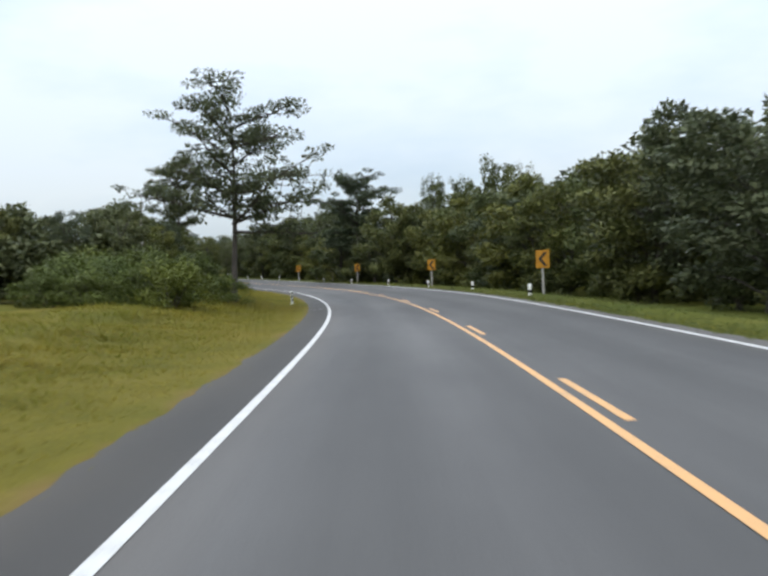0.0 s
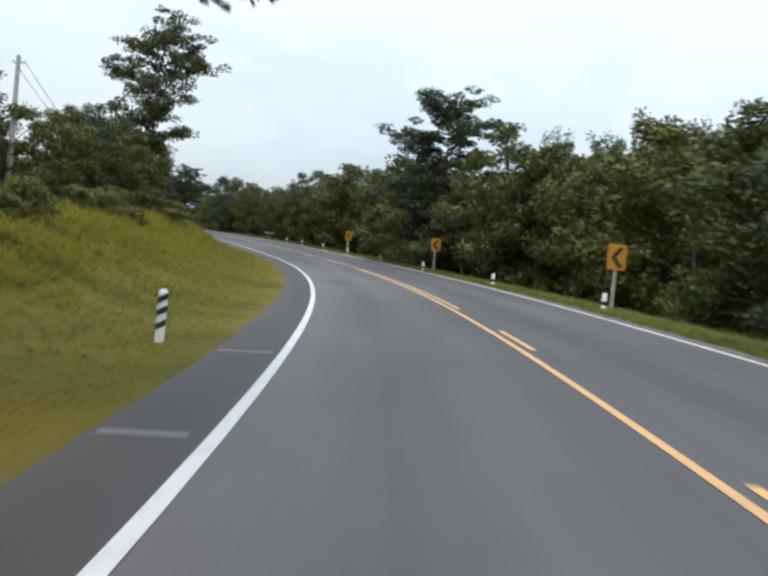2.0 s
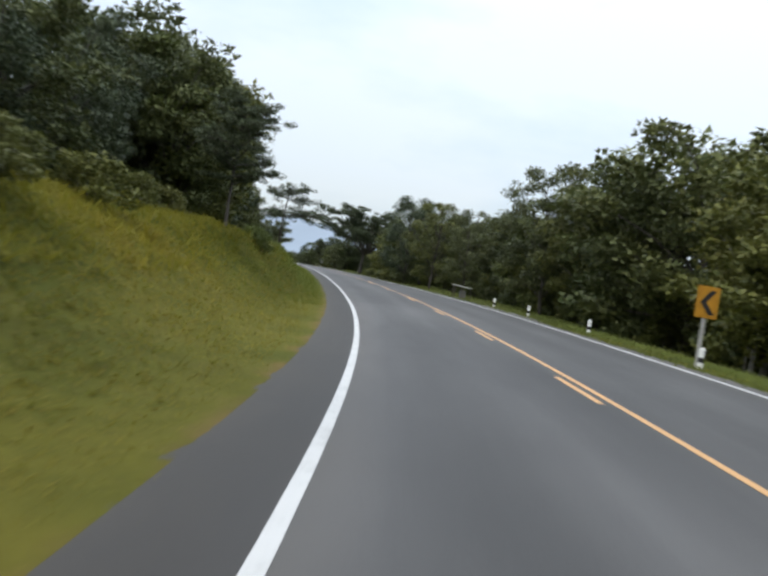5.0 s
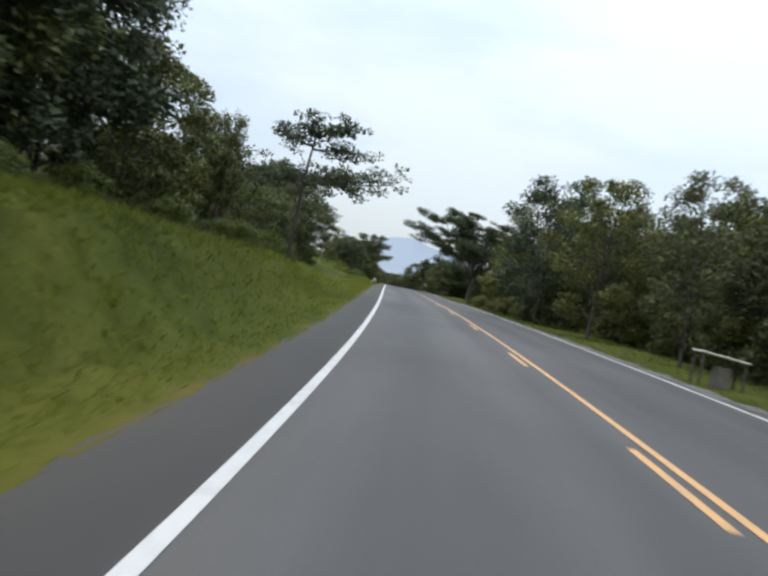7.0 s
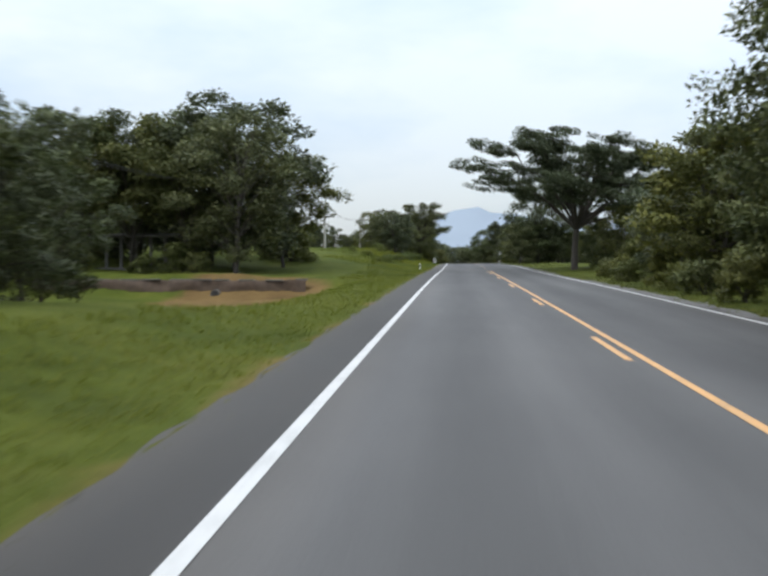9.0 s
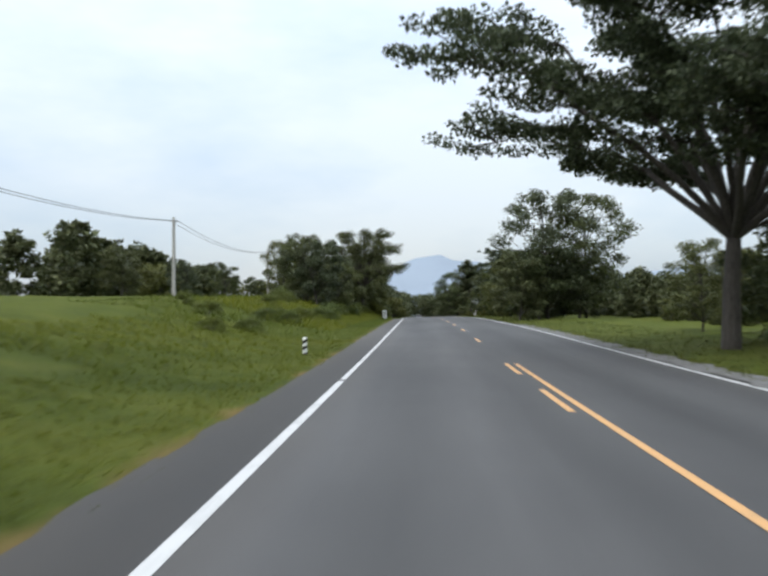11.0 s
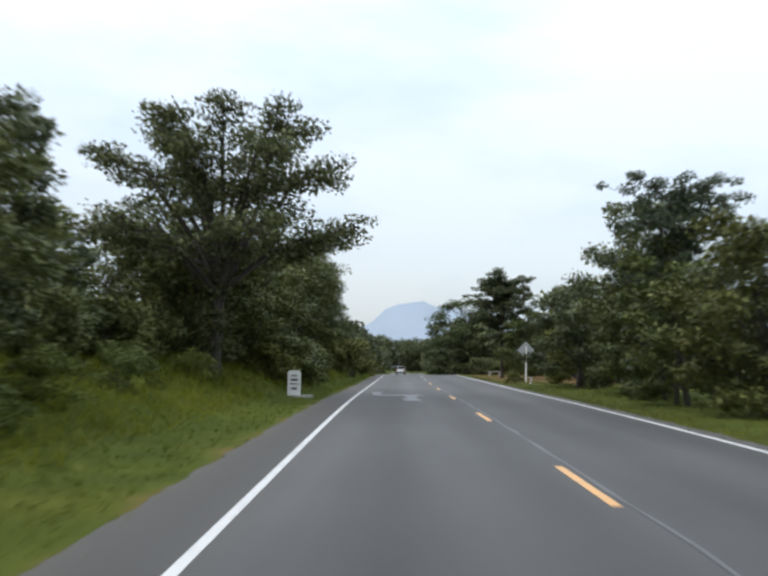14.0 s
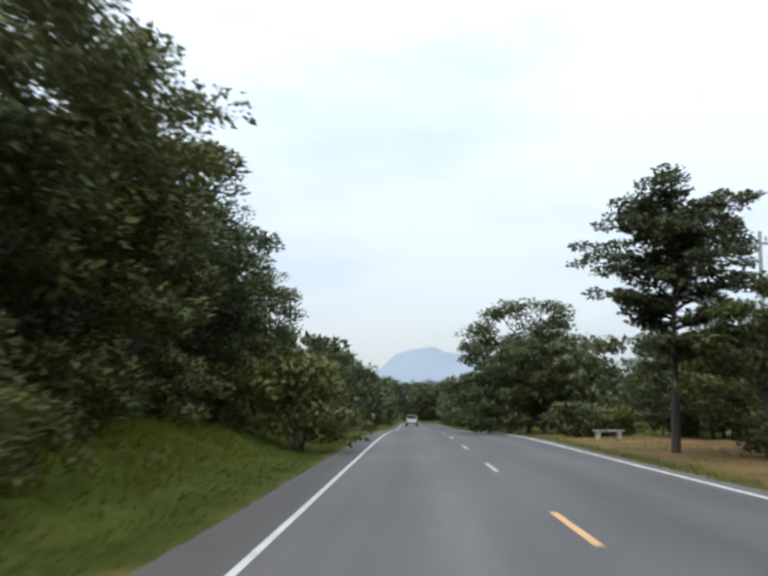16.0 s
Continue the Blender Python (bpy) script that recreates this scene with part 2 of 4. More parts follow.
def ground_material():
    m, t, p = material("grass_and_soil")
    at = coords(t)
    uv = coords(t, uv=True)
    big, mid, small = grain(t, at, 0.05, 4), grain(t, at, 0.5, 6), grain(t, at, 9, 6, 0.7)
    green = ramp(t, mid, [(0.3, (0.054, 0.068, 0.011)), (0.5, (0.074, 0.090, 0.014)), (0.72, (0.102, 0.110, 0.022))])
    dry = ramp(t, mid, [(0.3, (0.088, 0.085, 0.015)), (0.5, (0.126, 0.110, 0.019)), (0.72, (0.155, 0.128, 0.030))])
    soil = ramp(t, mid, [(0.3, (0.100, 0.062, 0.026)), (0.7, (0.190, 0.125, 0.050))])
    sep = t.nodes.new("ShaderNodeSeparateXYZ")
    t.links.new(uv, sep.inputs[0])
    early = node(t, "ShaderNodeMapRange", From_Min=150.0, From_Max=205.0, To_Min=0.85, To_Max=0.08)
    t.links.new(sep.outputs["Y"], early.inputs["Value"])
    jig = t.nodes.new("ShaderNodeMath")
    jig.operation = "MULTIPLY_ADD"
    t.links.new(big, jig.inputs[0])
    jig.inputs[1].default_value = 1.2
    t.links.new(early.outputs[0], jig.inputs[2])
    lee = node(t, "ShaderNodeMapRange", From_Min=-2.0, From_Max=2.0, To_Min=0.0, To_Max=-0.55)
    t.links.new(sep.outputs["X"], lee.inputs["Value"])
    both = t.nodes.new("ShaderNodeMath")
    both.operation = "ADD"
    t.links.new(jig.outputs[0], both.inputs[0])
    t.links.new(lee.outputs[0], both.inputs[1])
    crest = node(t, "ShaderNodeMapRange", From_Min=-7.2, From_Max=-9.6, To_Min=0.0, To_Max=-0.26)
    t.links.new(sep.outputs["X"], crest.inputs["Value"])
    jig = t.nodes.new("ShaderNodeMath")
    jig.operation = "ADD"
    t.links.new(both.outputs[0], jig.inputs[0])
    t.links.new(crest.outputs[0], jig.inputs[1])
    cut = node(t, "ShaderNodeMapRange", From_Min=0.75, From_Max=1.25, To_Min=0.0, To_Max=1.0)
    t.links.new(jig.outputs[0], cut.inputs["Value"])
    col = mix(t, cut.outputs[0], green, dry)
    col = mix(t, 0.8, col, patches(t), "MULTIPLY")
    at_attr = t.nodes.new("ShaderNodeAttribute")
    at_attr.attribute_name = "bare"
    bare = t.nodes.new("ShaderNodeMath")
    bare.operation = "MULTIPLY_ADD"
    t.links.new(mid, bare.inputs[0])
    bare.inputs[1].default_value = 0.9
    t.links.new(at_attr.outputs["Fac"], bare.inputs[2])
    cut2 = node(t, "ShaderNodeMapRange", From_Min=0.85, From_Max=1.15, To_Min=0.0, To_Max=1.0)
    t.links.new(bare.outputs[0], cut2.inputs["Value"])
    col = mix(t, cut2.outputs[0], col, soil)
    col = mix(t, 0.35, col, ramp(t, small, [(0.25, (0.35, 0.35, 0.35)), (0.75, (1.5, 1.5, 1.5))]), "MULTIPLY")
    t.links.new(col, p.inputs["Base Color"])
    p.inputs["Roughness"].default_value = 0.95
    p.inputs["Specular IOR Level"].default_value = 0.1
    bump(t, p, small, 0.5, 0.08)
    return m


def leaf_material(name, dark, light, shine=0.25, through=0.22, patchy=False):
    m, t, p = material(name)
    geo = t.nodes.new("ShaderNodeNewGeometry")
    info = t.nodes.new("ShaderNodeObjectInfo")
    col = ramp(t, geo.outputs["Random Per Island"], [(0.0, dark), (0.55, tuple((a + b) / 2 for a, b in zip(dark, light))), (1.0, light)])
    tint = ramp(t, info.outputs["Random"], [(0.0, (0.72, 0.80, 0.9)), (0.5, (1, 1, 1)), (1.0, (1.18, 1.10, 0.88))])
    col = mix(t, 1.0, col, tint, "MULTIPLY")
    clump = grain(t, coords(t), 0.5, 3)
    col = mix(t, 0.0 if patchy else 0.6, col, ramp(t, clump, [(0.3, (0.55, 0.55, 0.55)), (0.7, (1.35, 1.35, 1.35))]), "MULTIPLY")
    if patchy:
        col = mix(t, 0.8, col, patches(t), "MULTIPLY")
    t.links.new(col, p.inputs["Base Color"])
    p.inputs["Roughness"].default_value = 0.55
    p.inputs["Specular IOR Level"].default_value = shine
    tr = t.nodes.new("ShaderNodeBsdfTranslucent")
    t.links.new(col, tr.inputs["Color"])
    ms = t.nodes.new("ShaderNodeMixShader")
    ms.inputs[0].default_value = through
    t.links.new(p.outputs[0], ms.inputs[1])
    t.links.new(tr.outputs[0], ms.inputs[2])
    t.links.new(ms.outputs[0], t.nodes["Material Output"].inputs["Surface"])
    return m


def bark_material(name, dark, light):
    m, t, p = material(name)
    at = coords(t, (1, 1, 0.25))
    n = grain(t, at, 14, 6, 0.7)
    t.links.new(ramp(t, n, [(0.3, dark), (0.7, light)]), p.inputs["Base Color"])
    p.inputs["Roughness"].default_value = 0.9
    bump(t, p, n, 0.6, 0.03)
    return m


ASPHALT = asphalt_material()
WHITE_LINE = paint_material("white_road_paint", (0.56, 0.555, 0.54), (0.30, 0.30, 0.29))
ORANGE_LINE = paint_material("amber_road_paint", (0.62, 0.34, 0.13), (0.36, 0.24, 0.13))
CHALK = paint_material("faded_white_paint", (0.142, 0.142, 0.148), (0.080, 0.080, 0.084))
SEAM = paint_material("asphalt_seam", (0.088, 0.087, 0.088), (0.068, 0.068, 0.07))
GROUND = ground_material()
LEAF = leaf_material("foliage", (0.058, 0.074, 0.022), (0.172, 0.184, 0.066))
LEAF_COOL = leaf_material("dark_foliage", (0.050, 0.066, 0.030), (0.140, 0.158, 0.078))
LEAF_WARM = leaf_material("olive_foliage", (0.064, 0.080, 0.018), (0.172, 0.180, 0.050))
LEAF_OLIVE = leaf_material("pale_olive_foliage", (0.090, 0.105, 0.026), (0.205, 0.205, 0.066))
BLADE = leaf_material("grass_blades", (0.090, 0.110, 0.015), (0.130, 0.144, 0.028), 0.05, 0.50, True)
BLADE_DRY = leaf_material("dry_grass_blades", (0.158, 0.138, 0.022), (0.225, 0.186, 0.042), 0.05, 0.50, True)
# greyer green: shade of the woods is put into the blade colour
BLADE_SHADED = leaf_material("shade_toned_grass_blades", (0.084, 0.100, 0.028), (0.126, 0.140, 0.046), 0.05, 0.50, True)
# amber dash paint with the paling of distance put into its colour
HAZED_DASH = paint_material("haze_paled_centre_paint", (0.40, 0.38, 0.34), (0.20, 0.19, 0.18))
SCRUB = leaf_material("fresh_scrub", (0.078, 0.102, 0.020), (0.150, 0.182, 0.042))
BLADE_MID = leaf_material("fading_grass_blades", (0.130, 0.130, 0.020), (0.190, 0.176, 0.036), 0.05, 0.50, True)
BARK = bark_material("grey_brown_bark", (0.028, 0.024, 0.020), (0.092, 0.080, 0.068))
BARK_PALE = bark_material("pale_bark", (0.12, 0.11, 0.095), (0.30, 0.28, 0.25))
WHITE = plain("weathered_white_paint", (0.82, 0.82, 0.79), 0.6, 0, 0.15)
BLACK = plain("black_paint", (0.018, 0.018, 0.018), 0.6)
YELLOW = plain("amber_sign_sheet", (0.50, 0.235, 0.018), 0.5, 0, 0.3)
STEEL = plain("galvanised_steel", (0.45, 0.46, 0.47), 0.45, 0.6)
CONCRETE = plain("weathered_concrete", (0.40, 0.39, 0.36), 0.9, 0, 0.35)
GRAVEL = plain("dusty_gravel", (0.17, 0.165, 0.155), 0.95, 0, 0.45, 3.0)
DARK_BLOCK = plain("dark_mottled_concrete", (0.15, 0.145, 0.13), 0.95, 0, 0.4)
EARTH = plain("dark_brown_earth", (0.085, 0.058, 0.040), 0.95, 0, 0.5, 3.0)
# aerial haze is put into the hill's blue base colour
HAZE_PAINT = plain("hill_painted_haze", (0.27, 0.32, 0.38), 1.0, 0, 0.10, 0.004)


# ---- building ----
def link_mesh(name, verts, faces, mat, parent=None, uvs=None, smooth_faces=False, normals=None):
    me = bpy.data.meshes.new(name)
    me.from_pydata(verts if isinstance(verts, list) else verts.tolist(), [], faces if isinstance(faces, list) else faces.tolist())
    me.materials.append(mat)
    if uvs is not None:
        layer = me.uv_layers.new(name="uv")
        loops = np.empty(len(me.loops), int)
        me.loops.foreach_get("vertex_index", loops)
        layer.data.foreach_set("uv", np.asarray(uvs, float)[loops].ravel())
    if smooth_faces or normals is not None:
        me.polygons.foreach_set("use_smooth", [True] * len(me.polygons))
    if normals is not None:
        me.normals_split_custom_set_from_vertices(normals)
    ob = new(name, me)
    if parent:
        ob.parent = parent
    return ob


def part(name, bm, mat, parent, label=""):
    me = bpy.data.meshes.new(name)
    bm.to_mesh(me)
    bm.free()
    me.materials.append(mat)
    ob = new(name, me)
    ob.parent = parent
    return tagged(ob, label)


def box(bm, size, at=(0, 0, 0), bevel=0.0, turn=None):
    made = bmesh.ops.create_cube(bm, size=1.0)["verts"]
    bmesh.ops.scale(bm, vec=size, verts=made)
    if bevel:
        edges = list({e for v in made for e in v.link_edges})
        made = list({v for f in bmesh.ops.bevel(bm, geom=edges, offset=bevel, segments=2, affect="EDGES")["faces"] for v in f.verts} | {v for v in made if v.is_valid})
    if turn:
        bmesh.ops.rotate(bm, verts=made, cent=(0, 0, 0), matrix=turn)
    bmesh.ops.translate(bm, vec=at, verts=made)


def rod(bm, r0, r1, a, b, sides=12):
    a, b = Vector(a), Vector(b)
    d = b - a
    m = Matrix.Translation((a + b) / 2) @ d.to_track_quat("Z", "Y").to_matrix().to_4x4()
    bmesh.ops.create_cone(bm, cap_ends=True, segments=sides, radius1=r0, radius2=r1, depth=d.length, matrix=m)


def empty(name, m=None):
    ob = new(name)
    ob.empty_display_size = 0.2
    if m is not None:
        ob.matrix_basis = m
    return ob


def strip(name, s0, s1, u0, u1, mat, lift, every=2.0, across=1, parent=None, wobble=0.0):
    """A band along the road between two offsets, lying lift metres over it."""
    ss = np.linspace(s0, s1, max(2, int((s1 - s0) / every) + 1))
    uu = np.linspace(u0, u1, across + 1)
    S, U = np.meshgrid(ss, uu, indexing="ij")
    W = U.copy()
    if wobble:
        W[:, 0] += wobble * np.sin(ss * 0.9) * np.cos(ss * 2.3)
        W[:, -1] += wobble * np.sin(ss * 1.1 + 2) * np.cos(ss * 2.9)
    x, y, z, h, b = way(S)
    px, py = spot(S, W)
    V = np.stack([px, py, z + W * b + lift], -1).reshape(-1, 3)
    n, k = len(ss), across + 1
    i = (np.arange(n - 1)[:, None] * k + np.arange(across)[None]).ravel()
    F = np.stack([i, i + 1, i + 1 + k, i + k], -1)
    return link_mesh(name, V, F, mat, parent, np.stack([W, S], -1).reshape(-1, 2))


# ---- ground and road ----
def build_ground():
    near = np.arange(-60, 470, 1.4)
    s = np.concatenate([[-3200, -2000, -1000, -500, -250, -120], near, np.arange(470, 650, 6), [670, 740, 850, 1100, 1400, 1900, 2600, 3600]])
    left = np.concatenate([[3600, 2500, 1500, 900, 500, 300, 180, 110, 75], np.arange(54, 30, -4), np.arange(30, 16, -1.5), np.arange(16, 5.3, -0.55)])
    mid = np.array([-5.2, -4.4, -3.0, 0, 3.0, 4.0, 5.2])
    right = np.concatenate([np.arange(5.5, 14, 0.8), np.arange(14, 30, 2.5), [34, 42, 55, 75, 110, 180, 300, 500, 900, 1500, 2500, 3600]])
    u = np.concatenate([-left, mid, right])
    S, U = np.meshgrid(s, u, indexing="ij")
    px, py = spot(S, U)
    z = height(S, U) - np.where(np.abs(U) < 4.3, 0.10, 0.0)
    V = np.stack([px, py, z], -1).reshape(-1, 3)
    n, k = len(s), len(u)
    i = (np.arange(n - 1)[:, None] * k + np.arange(k - 1)[None]).ravel()
    F = np.stack([i, i + 1, i + 1 + k, i + k], -1)
    ob = link_mesh("ground", V, F, GROUND, uvs=np.stack([U, S], -1).reshape(-1, 2), smooth_faces=True)
    d = np.abs(U)
    bare = 0.60 * np.exp(-((d - 4.55) / 0.40) ** 2)
    bare += np.where(U > 0, smooth(415, 423, S) * (1 - smooth(461, 478, S)) * (1 - smooth(13, 20, d)) * 1.05, 0)
    bare += np.where(U < 0, np.exp(-((d - 11.5) / 3.7) ** 6) * smooth(252, 261, S) * (1 - smooth(282, 285, S)) * 0.85, 0)
    bare += np.where((d > 14) & (d < 80), 0.25, 0)
    layer = ob.data.attributes.new("bare", "FLOAT", "POINT")
    layer.data.foreach_set("value", bare.ravel())
    return tagged(ob, "grassy roadside ground with patches of bare soil", "ground", kind="structure")


build_ground()
road = strip("road", -60, 640, -4.45, 3.95, ASPHALT, 0.0, 0.6, 14, wobble=0.07)
tagged(road, "two-lane worn grey asphalt road with darker shoulder", "road", kind="structure")
# the left edge line has three short breaks
edge = ((-3.5, -60, 303.0), (-3.5, 303.35, 320.4), (-3.5, 320.75, 331.4), (-3.5, 331.8, 640), (3.5, -60, 640))
for u, a, b in edge:
    half = 0.05 if a > 290 else 0.06
    tagged(strip("edge_line", a, b, u - half, u + half, WHITE_LINE, 0.006, 2.0, 1), "continuous white painted edge line on asphalt", "road marking", kind="structure")
tagged(strip("centre_line", -60, 144.7, -0.16, -0.06, ORANGE_LINE, 0.006), "continuous amber painted centre line", "road marking", kind="structure")
tagged(strip("centre_line", 115.6, 308.0, 0.06, 0.16, ORANGE_LINE, 0.006), "continuous amber painted centre line", "road marking", kind="structure")
dashes = [(s, 0.11) for s in np.arange(82.8 - 11.75 * 10, 108, 11.75)] + [(s, -0.11) for s in np.arange(153.4, 190, 11.35)] + [(s, -0.11) for s in np.arange(198.5, 300, 12.45)] + [(304.8, -0.11)]
for s, u in dashes:
    tagged(strip("centre_dash", s, s + 3.3, u - 0.05, u + 0.05, ORANGE_LINE, 0.006, 1.0), "amber painted dash beside the centre line", "road marking", "centre line dashes", "structure")
# dashes from 418 m on have distance haze painted into their colour
for s in np.arange(319.8, 636, 12.03):
    near_ = s < 418
    tagged(strip("centre_dash", s, s + 3.3, -0.055, 0.055, ORANGE_LINE if near_ else HAZED_DASH, 0.006, 1.0), "single amber painted centre dash" if near_ else "single amber centre dash paled by painted haze", "road marking", "centre line dashes", "structure")

# ---- trees ----
def leaves(rng, centres, radii, per, size, flat=0.6, droop=0.0, up=0.45, single=True):
    """Folded leaf blades scattered about clump centres. Returns vertices, triangles and normals."""
    n = len(centres) * per
    c = np.repeat(np.asarray(centres), per, 0)
    r = np.repeat(np.asarray(radii), per)
    d = rng.normal(size=(n, 3))
    d /= np.linalg.norm(d, axis=1)[:, None]
    p = d * (r * rng.random(n) ** 0.45)[:, None]
    p[:, 2] *= flat
    p[:, 2] -= droop * (p[:, 0] ** 2 + p[:, 1] ** 2) / np.maximum(r, 0.1)
    axis = d + rng.normal(size=(n, 3)) * 0.7
    axis[:, 2] *= 0.5
    axis /= np.linalg.norm(axis, axis=1)[:, None]
    nor = rng.normal(size=(n, 3)) * 0.55 + d * 0.35
    nor[:, 2] += up
    side = np.cross(axis, nor)
    side /= np.linalg.norm(side, axis=1)[:, None] + 1e-9
    nor = np.cross(side, axis)
    ln = size * rng.uniform(0.65, 1.35, n)[:, None]
    wd = ln * rng.uniform(0.30, 0.46, n)[:, None]
    base = c + p
    # leaves catch the light as the rounded clump they belong to
    soft = d * 0.75 + nor * 0.35 + np.array([0, 0, 0.30])
    soft /= np.linalg.norm(soft, axis=1)[:, None]
    turned = np.where((nor * soft).sum(1) < 0, -1.0, 1.0)[:, None]
    side = side * turned
    if single:
        V = np.stack([base - side * wd, base + side * wd, base + axis * ln + nor * wd * 0.4], 1).reshape(-1, 3)
        return V, np.arange(n * 3).reshape(-1, 3), np.repeat(soft, 3, 0)
    V = np.stack([base, base + axis * ln * 0.5 + side * wd + nor * wd * 0.35, base + axis * ln, base + axis * ln * 0.5 - side * wd + nor * wd * 0.35], 1).reshape(-1, 3)
    i = np.arange(n)[:, None] * 4
    F = np.concatenate([i + [0, 1, 2], i + [0, 2, 3]], 1).reshape(-1, 3)
    return V, F, np.repeat(soft, 4, 0)


def limb(bm, pts, r0, r1, sides=7):
    """A tapering, bent branch through pts."""
    rings = []
    k = len(pts) - 1
    for j, q in enumerate(pts):
        d = (pts[min(j + 1, k)] - pts[max(j - 1, 0)]).normalized()
        a = d.orthogonal().normalized()
        b = d.cross(a)
        r = r0 + (r1 - r0) * j / k
        rings.append([bm.verts.new(q + (a * math.cos(2 * math.pi * i / sides) + b * math.sin(2 * math.pi * i / sides)) * r) for i in range(sides)])
    for p0, p1 in zip(rings, rings[1:]):
        for i in range(sides):
            bm.faces.new((p0[i], p0[(i + 1) % sides], p1[(i + 1) % sides], p1[i]))
    bm.faces.new(rings[-1])


def grown(rng, a, way_, length, bend, k=5):
    pts, d = [Vector(a)], Vector(way_).normalized()
    for _ in range(k):
        d = (d + Vector(rng.normal(size=3) * bend)).normalized()
        pts.append(pts[-1] + d * (length / k))
    return pts


def tree(name, seed, tall, spread, bare, style, mat, bark, per=90, size=0.32, label="", trunk_r=0.17, n=None, puff=1.0, fork=None, vines=False, arms=()):
    """style: layered (open plates), round (dense to the ground), tall, umbrella, plume (bamboo), bush."""
    rng = np.random.default_rng(seed)
    top = empty(name)
    bm = bmesh.new()
    centres, radii = [], []
    flat, up = 0.6, 0.45
    if style == "spread":
        # a forked trunk with long limbs that carry flat sprays
        stem = grown(rng, (0, 0, -0.3), (rng.normal() * 0.03, rng.normal() * 0.03, 1), fork + 0.3, 0.03, 5)
        limb(bm, stem, trunk_r * 1.15, trunk_r * 0.8, 10)
        flat, up = 0.34, 0.8
        for i in range(n):
            a = 2 * math.pi * (i + rng.uniform(-0.25, 0.25)) / n
            level = i % 3
            reach = spread * (1.0, 0.8, 0.55)[level] * rng.uniform(0.85, 1.08)
            rise_to = (bare + 0.30 * (tall - bare), bare + 0.68 * (tall - bare), tall * 0.95)[level] - fork
            pts = []
            for f in np.linspace(0, 1, 9):
                w = Vector(rng.normal(size=3)) * 0.05 * reach * f
                climb = rise_to * (1 - (1 - f) ** 1.9) - (0.16 * reach * max(0, f - 0.6) ** 1.5 if level == 0 else 0)
                pts.append(stem[-1] + Vector((math.cos(a) * reach * f, math.sin(a) * reach * f, climb)) + w)
            limb(bm, pts, trunk_r * 0.5, 0.025, 7)
            for j in range(3, 9):
                for k in range(8):
                    b = a + rng.normal() * 0.9
                    d = reach * 0.30 * rng.uniform(0.25, 1.0)
                    tip = pts[j] + Vector((math.cos(b) * d, math.sin(b) * d, rng.uniform(-0.25, 0.5)))
                    centres.append(tip)
                    radii.append(rng.uniform(0.6, 1.05) * puff)
                    if k % 2 == 0:
                        limb(bm, [pts[j], pts[j].lerp(tip, 0.55) + Vector((0, 0, 0.12)), tip], 0.04, 0.012, 4)
        if vines:
            for i in range(70):
                f = rng.random()
                a = rng.uniform(0, 2 * math.pi)
                centres.append(Vector((math.cos(a) * 0.35, math.sin(a) * 0.35, 0.6 + f * (fork + 2.0))))
                radii.append(rng.uniform(0.3, 0.55))
    elif style in ("layered", "umbrella"):
        stem = grown(rng, (0, 0, -0.3), (rng.normal() * 0.04, rng.normal() * 0.04, 1), tall * 0.95, 0.035, 9)
        limb(bm, stem, trunk_r, 0.03, 9)
        flat, up = 0.32, 0.9
        n = (19 if style == "layered" else 24) if n is None else n
        # single long limbs: height, bearing, length, rise
        for hgt, ang, reach, rise in arms:
            q = stem[0].lerp(stem[-1], min(1, (hgt + 0.3) / (tall * 0.95 + 0.3)))
            ang = radians(ang)
            pts = grown(rng, q, (math.cos(ang), math.sin(ang), rise), reach, 0.07, 8)
            limb(bm, pts, trunk_r * 0.45, 0.02, 6)
            for j in range(3, 9):
                for _ in range(4):
                    off = Vector(rng.normal(size=3)) * (0.05 * reach * (1 + 0.35 * j))
                    off.z = off.z * 0.7 + 0.05
                    tip = pts[j] + off
                    centres.append(tip)
                    radii.append(rng.uniform(0.32, 0.6) * puff)
                    limb(bm, [pts[j], pts[j].lerp(tip, 0.6) + Vector((0, 0, -0.05)), tip], 0.02, 0.008, 4)
        for i in range(n):
            f = (i + 0.5) / n
            hgt = bare + (tall * 0.97 - bare) * f if style == "layered" else tall * rng.uniform(0.38, 0.6)
            q = stem[0].lerp(stem[-1], min(1, (hgt + 0.3) / (tall * 0.95 + 0.3)))
            ang = i * 2.4 + rng.uniform(-0.4, 0.4)
            if style == "layered":
                reach = spread * (0.50 + 0.50 * math.sin(math.pi * (0.12 + 0.76 * f))) * rng.uniform(0.72, 1.0)
                rise = rng.uniform(0.15, 0.35) + 0.35 * f
            else:
                reach, rise = spread * rng.uniform(0.55, 1.0), rng.uniform(0.35, 0.75)
            pts = grown(rng, q, (math.cos(ang), math.sin(ang), rise), reach, 0.12, 6)
            limb(bm, pts, trunk_r * 0.42, 0.02, 6)
            for j in range(2, 7):
                for _ in range(3 if style == "layered" else 5):
                    off = Vector(rng.normal(size=3)) * (0.22 * reach * (0.4 + 0.12 * j))
                    off.z = abs(off.z) * 0.25
                    tip = pts[j] + off
                    if style == "umbrella":
                        tip.z = min(tip.z, tall * rng.uniform(0.9, 1.0))
                    centres.append(tip)
                    radii.append(rng.uniform(0.38, 0.72) * (1.0 if style == "layered" else 1.35) * puff)
